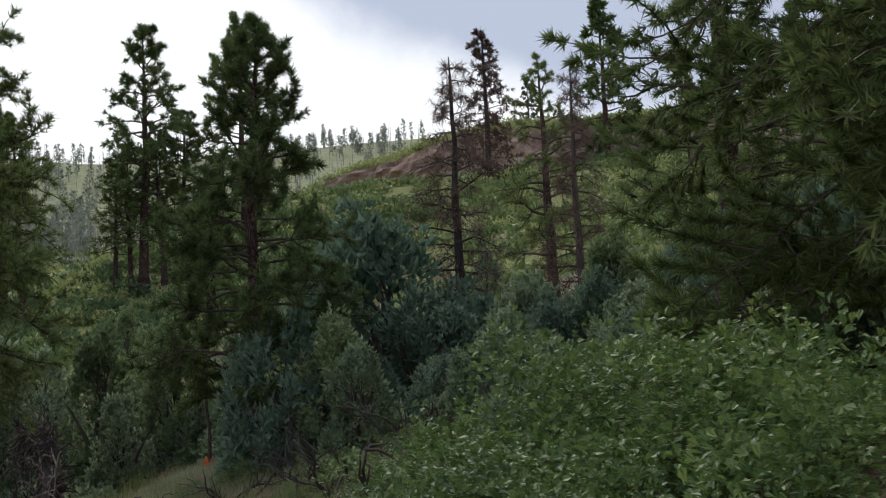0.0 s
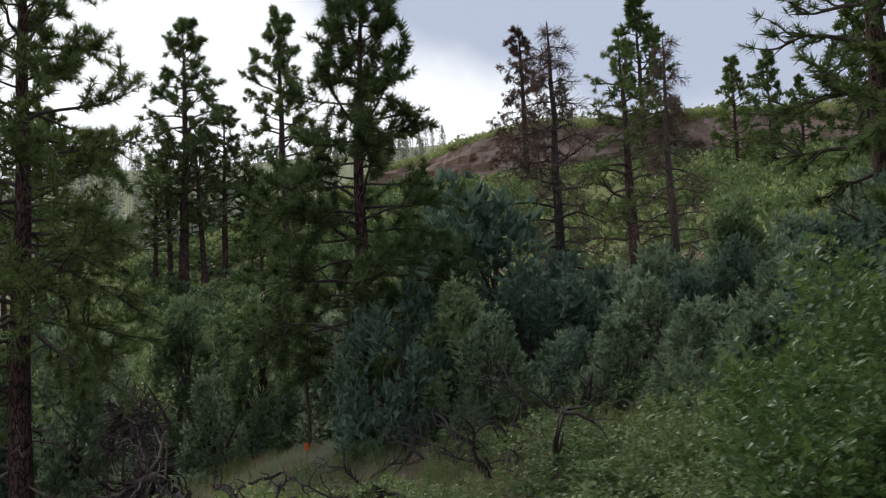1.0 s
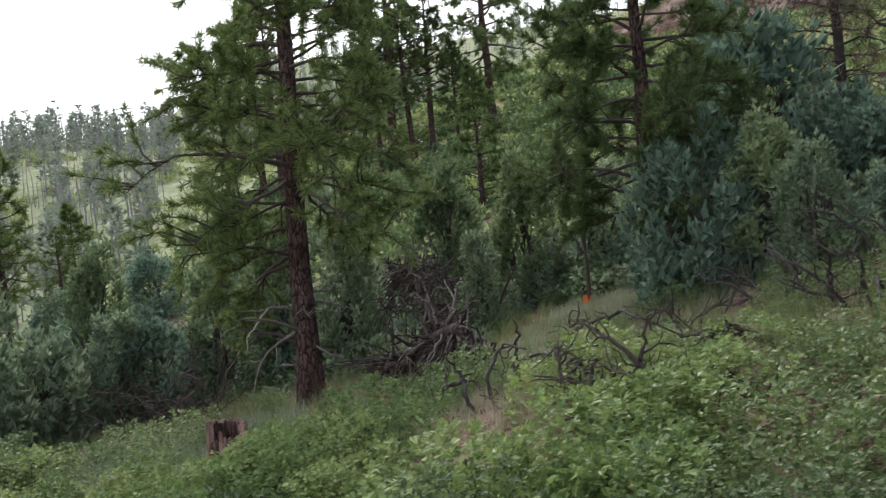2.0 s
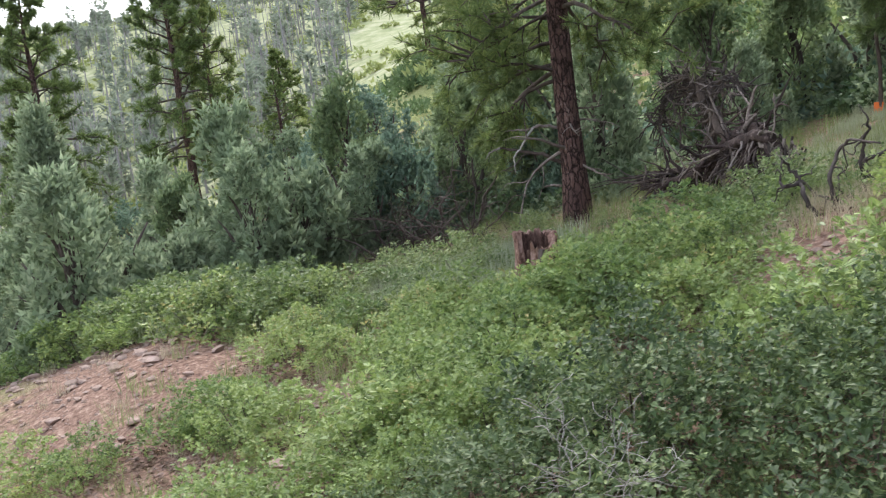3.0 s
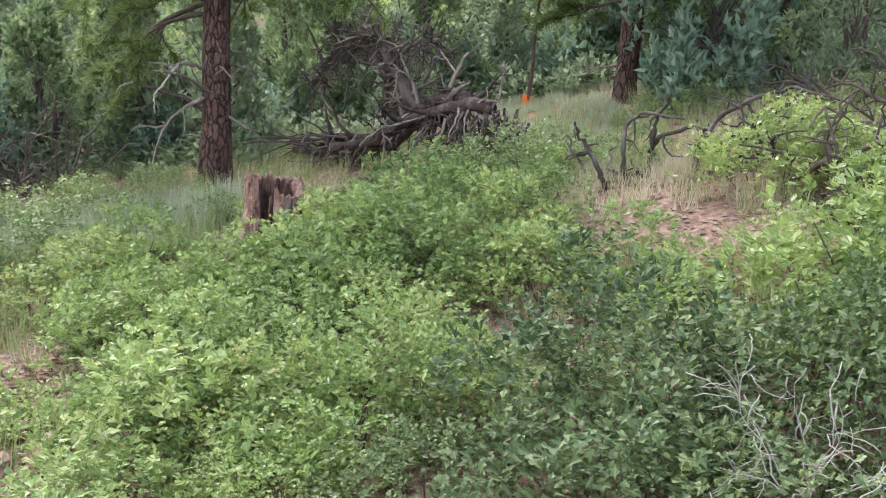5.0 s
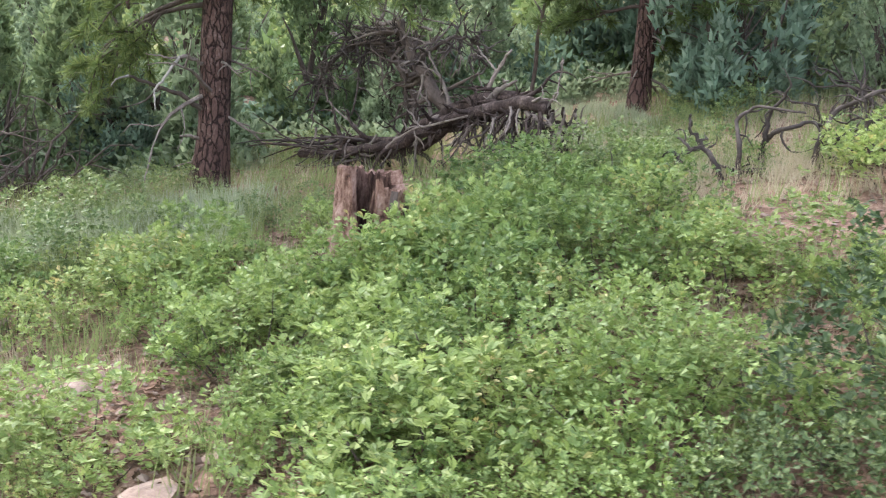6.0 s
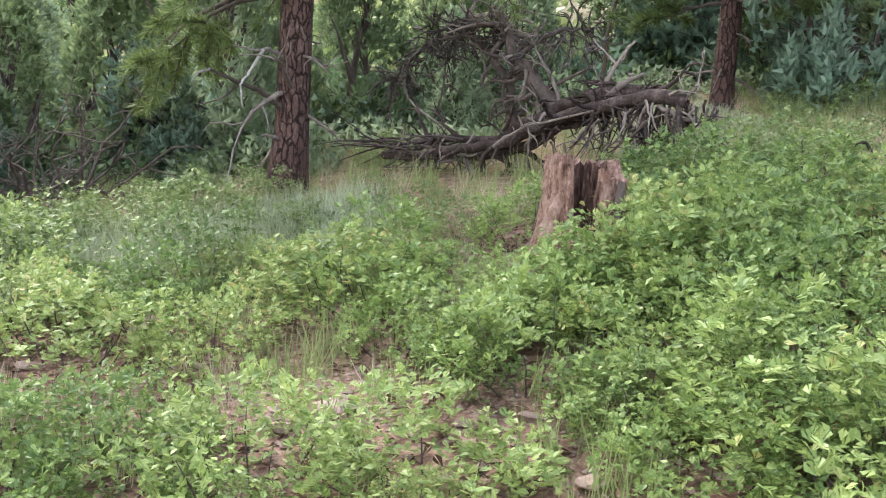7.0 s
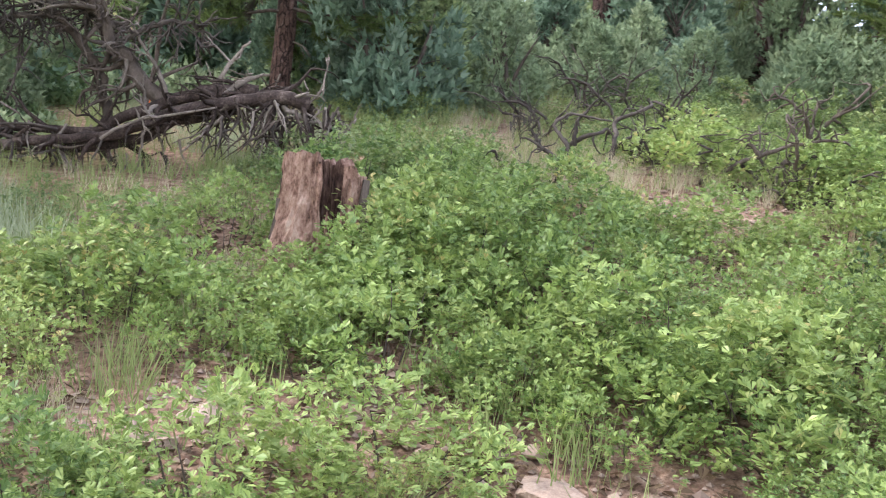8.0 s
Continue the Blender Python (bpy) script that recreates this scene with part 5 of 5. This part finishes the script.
rng3 = random.Random(33)
spots = [(rng3.uniform(-8, 9), rng3.uniform(8.2, 13.5)) for _ in range(330)] + [(4.9 + rng3.gauss(0, 1.4), 7.9 + rng3.gauss(0, 0.7)) for _ in range(150)] + [(5.2 + rng3.gauss(0, 0.8), 5.6 + rng3.gauss(0, 0.8)) for _ in range(50)]
spots += [(rng3.uniform(-10, 0), rng3.uniform(3, 7.2)) for _ in range(60)] + [(1.0 + rng3.gauss(0, 0.35), 7.5 + rng3.gauss(0, 0.3)) for _ in range(25)] + [(-0.6 + rng3.gauss(0, 0.5), 6.4 + rng3.gauss(0, 0.4)) for _ in range(7)]
def clear_view(x, y):
    if math.hypot((x - 4.75) / 0.7, (y - 6.7) / 0.4) < 1:
        return False
    return not (abs(x - 3.3) < 0.7 and y > 12.8)      # trodden strip below the marked sapling


spots += [(rng3.uniform(3.6, 7.2), rng3.uniform(7.7, 11.5)) for _ in range(90)]
spots = [p for p in spots if clear_view(*p)]
grass_sheet("dry_grass", "tufts of pale dry grass on the slope", spots, 34, 0.25, 0.006, DRY, 1)
spots = [(rng3.uniform(-9, 10), rng3.uniform(8.0, 14.5)) for _ in range(900)] + [(rng3.uniform(-3.0, 0.3), rng3.uniform(7.6, 10.5)) for _ in range(140)] + [(rng3.uniform(-4, 8), rng3.uniform(3, 8.5)) for _ in range(160)]
grass_sheet("dry_slope_grass", "pale dry grass on an open slope", [(6.3 + rng3.gauss(0, 1.3), 30.5 + rng3.gauss(0, 1.5)) for _ in range(420)], 40, 0.5, 0.016, DRY, 3)
grass_sheet("green_grass", "tufts of soft green grass and weeds", [p for p in spots if clear_view(*p)], 30, 0.36, 0.009, GREENGRASS, 2)
grass_sheet("grey_weeds", "pale grey-green weeds beside the pine", [(rng3.uniform(-3.4, 0.2), rng3.uniform(8.6, 10.8)) for _ in range(190)] + [(rng3.uniform(-9, -2), rng3.uniform(7.8, 10.0)) for _ in range(150)], 34, 0.42, 0.014, SAGE, 4)


# Brown leaves added on the soil, standing in for deep shade between oaks
def build_shade_litter():
    rng = np.random.default_rng(17)
    at = []
    while len(at) < 19000:
        x, y = rng.uniform(-2.6, 11.5), rng.uniform(2.4, 9.2)
        if math.hypot((x - 4.75) / 1.0, (y - 6.95) / 0.8) > 1 and (x > 0.4 or y > 4.1) and math.hypot(x + 0.3, (y - 6.15) / 0.8) > 0.4:
            at.append((x, y, ground_z(x, y) + rng.uniform(0.004, 0.05)))
    way = rng.standard_normal((len(at), 3)) * np.array([1, 1, 0.25])
    v, f = leaves(rng, np.array(at), way, 0.075, BLADE_V, BLADE_F)
    tagged(new("leaf_litter", mesh_from("leaf_litter", v, f, SHADE_LITTER)), "brown leaves added to darken gaps under oaks", "leaves", kind="stuff")


build_shade_litter()
grass_sheet("short_grass", "short pale grass on the open slope", [(3.5 + rng3.uniform(-1.0, 1.0), rng3.uniform(10.5, 15.0)) for _ in range(420)], 30, 0.15, 0.009, SAGE, 6)


def brush_sheet(name, label, spots, size, per, material, seed, blade=0.22, height_at=ground_z):
    """Far shrubs: leafy mounds of uneven outline."""
    rng = np.random.default_rng(seed)
    at, way = [], []
    for x, y in spots:
        k = size * rng.uniform(0.5, 1.3)
        d = unit(rng.standard_normal((per, 3)) + np.array([0, 0, 0.4]))
        p = d * k * rng.uniform(0.4, 1.0, (per, 1)) * np.array([1, 1, 0.75]) + rng.standard_normal(3) * 0.1
        p[:, 2] = np.abs(p[:, 2])
        at.append(p + np.array([x, y, height_at(x, y) - 0.05]))
        way.append(d + np.array([0, 0, 0.5]))
    v, f = blades(rng, np.concatenate(at), np.concatenate(way), 2, blade, blade * 0.6, 0.6)
    tagged(new(name, mesh_from(name, v, f, material)), label, "brush", kind="stuff")


def scatter(n, ok, x0, x1, y0, y1, seed):
    r, out = random.Random(seed), []
    while len(out) < n:
        x, y = r.uniform(x0, x1), r.uniform(y0, y1)
        if ok(x, y):
            out.append((x, y))
    return out


brush_sheet("hillside_brush", "olive green brush covering the hillside", scatter(680, lambda x, y: abs(x - 5) < 8 + 0.45 * y and y < cliff_line(x) - 9 and not (4.6 < x < 8.6 and y < 34), -40, 45, 24, 95, 1), 1.2, 70, OAK_MID, 5, 0.37)
brush_sheet("hillside_oak", "oak brush tinted sunlit yellow-green on the hillside", scatter(200, lambda x, y: abs(x - 5) < 8 + 0.45 * y and y < cliff_line(x) - 9 and not (4.6 < x < 8.6 and y < 34), -30, 45, 26, 90, 9), 1.0, 70, BRUSH, 15, 0.32)
brush_sheet("slope_brush", "grey-green brush on the slope among trees", scatter(330, lambda x, y: x < 4 - 0.05 * y, -40, 4, 16, 60, 12), 0.85, 80, OAK_DARK, 16, 0.2)
brush_sheet("low_brush", "grey-green brush on the lower slope", scatter(260, lambda x, y: (x > 5.5 or y > 19) and not (4.6 < x < 8.6 and y > 21), -8, 24, 13.5, 30, 2), 0.6, 115, OAK_DARK, 6, 0.155)
brush_sheet("understory", "grey-green understory brush below the trees", scatter(210, lambda x, y: not (1.6 < x < 4.6 and y < 14.9) and not (x > 4.6 and y < 14.2), -13, 9.5, 13.0, 17.5, 21), 0.5, 110, JUNIPER, 22, 0.13)
brush_sheet("dark_understory", "dark green brush among the tree trunks", scatter(130, lambda x, y: not (1.6 < x < 4.6 and y < 15.2) and not (x > 4.6 and y < 14.2), -13, 9.5, 13.2, 18.5, 23), 0.6, 110, OAK_DARK, 24, 0.13)
brush_sheet("blue_brush", "blue-green brush filling gaps in the wood", scatter(60, lambda x, y: not (2.2 < x < 4.4 and y < 16), -9, 9, 15.2, 19.5, 27), 1.0, 170, BLUE, 28, 0.17)
brush_sheet("valley_edge_brush", "dark olive brush on the valley edge", scatter(170, lambda x, y: x > -0.75 * y, -42, -8, 38, 70, 25), 1.2, 85, OAK_DARK, 26, 0.34)
brush_sheet("upper_slope_brush", "olive brush on the slope below the rim", scatter(230, lambda x, y: cliff_line(x) - 10 < y < cliff_line(x) + 1 and x > -5 - 0.5 * (cliff_line(x) - y), -12, 34, 78, 105, 31), 1.5, 80, OAK_DARK, 32, 0.4)
brush_sheet("rim_brush", "bright yellow-green brush along the hill rim", scatter(640, lambda x, y: cliff_line(x) + 0.2 < y < cliff_line(x) + 13, -29, 34, 85, 112, 3), 1.15, 70, BRUSH, 7, 0.3,
            lambda x, y: max(ground_z(x, y), ground_z(x, cliff_line(x) + 7.0) - 1.4 + 0.17 * min(7.8, y - cliff_line(x))))
brush_sheet("valley_brush", "bright green brush in the valley and far slope", scatter(900, lambda x, y: 26 < math.degrees(math.atan2(-x, y)) < 84 and 45 < math.hypot(x, y) < 210, -210, -15, 5, 190, 4), 1.3, 34, BRUSH, 8, 0.6)


def build_far_woods():
    """The burnt far slope: many standing dead trunks among surviving conifers."""
    rng = np.random.default_rng(12)
    snag, tree = Soup(), ([], [])
    n = 0
    while n < 3300:
        deg = rng.uniform(16, 84)
        a, r = math.radians(deg), rng.uniform(75, 250) if deg > 40 else rng.uniform(130, 400)
        x, y = -r * math.sin(a), r * math.cos(a)
        if 18 < math.degrees(a) < 30 and r < 110:
            continue
        z, h = ground_z(x, y), rng.uniform(4, 9) * (0.3 if r > 150 and deg > 50 else 1.0)
        n += 1
        if n % 7 < 5:
            snag.tube([(x, y, z - 0.3), (x + rng.normal(0, 0.2), y, z + h * 0.6), (x + rng.normal(0, 0.4), y, z + h)], [0.085, 0.055, 0.02], 4)
        else:
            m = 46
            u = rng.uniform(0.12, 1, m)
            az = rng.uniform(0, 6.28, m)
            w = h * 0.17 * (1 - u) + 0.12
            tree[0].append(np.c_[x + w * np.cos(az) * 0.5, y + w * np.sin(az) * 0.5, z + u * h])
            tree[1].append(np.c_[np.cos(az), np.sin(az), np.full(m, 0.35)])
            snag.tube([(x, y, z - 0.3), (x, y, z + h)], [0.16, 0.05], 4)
    # both materials carry the distance haze in their colour
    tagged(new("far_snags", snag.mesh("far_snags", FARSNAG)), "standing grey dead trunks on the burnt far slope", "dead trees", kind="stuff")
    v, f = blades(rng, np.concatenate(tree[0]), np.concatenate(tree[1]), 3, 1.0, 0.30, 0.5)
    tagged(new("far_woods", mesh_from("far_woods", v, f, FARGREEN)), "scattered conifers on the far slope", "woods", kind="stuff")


build_far_woods()
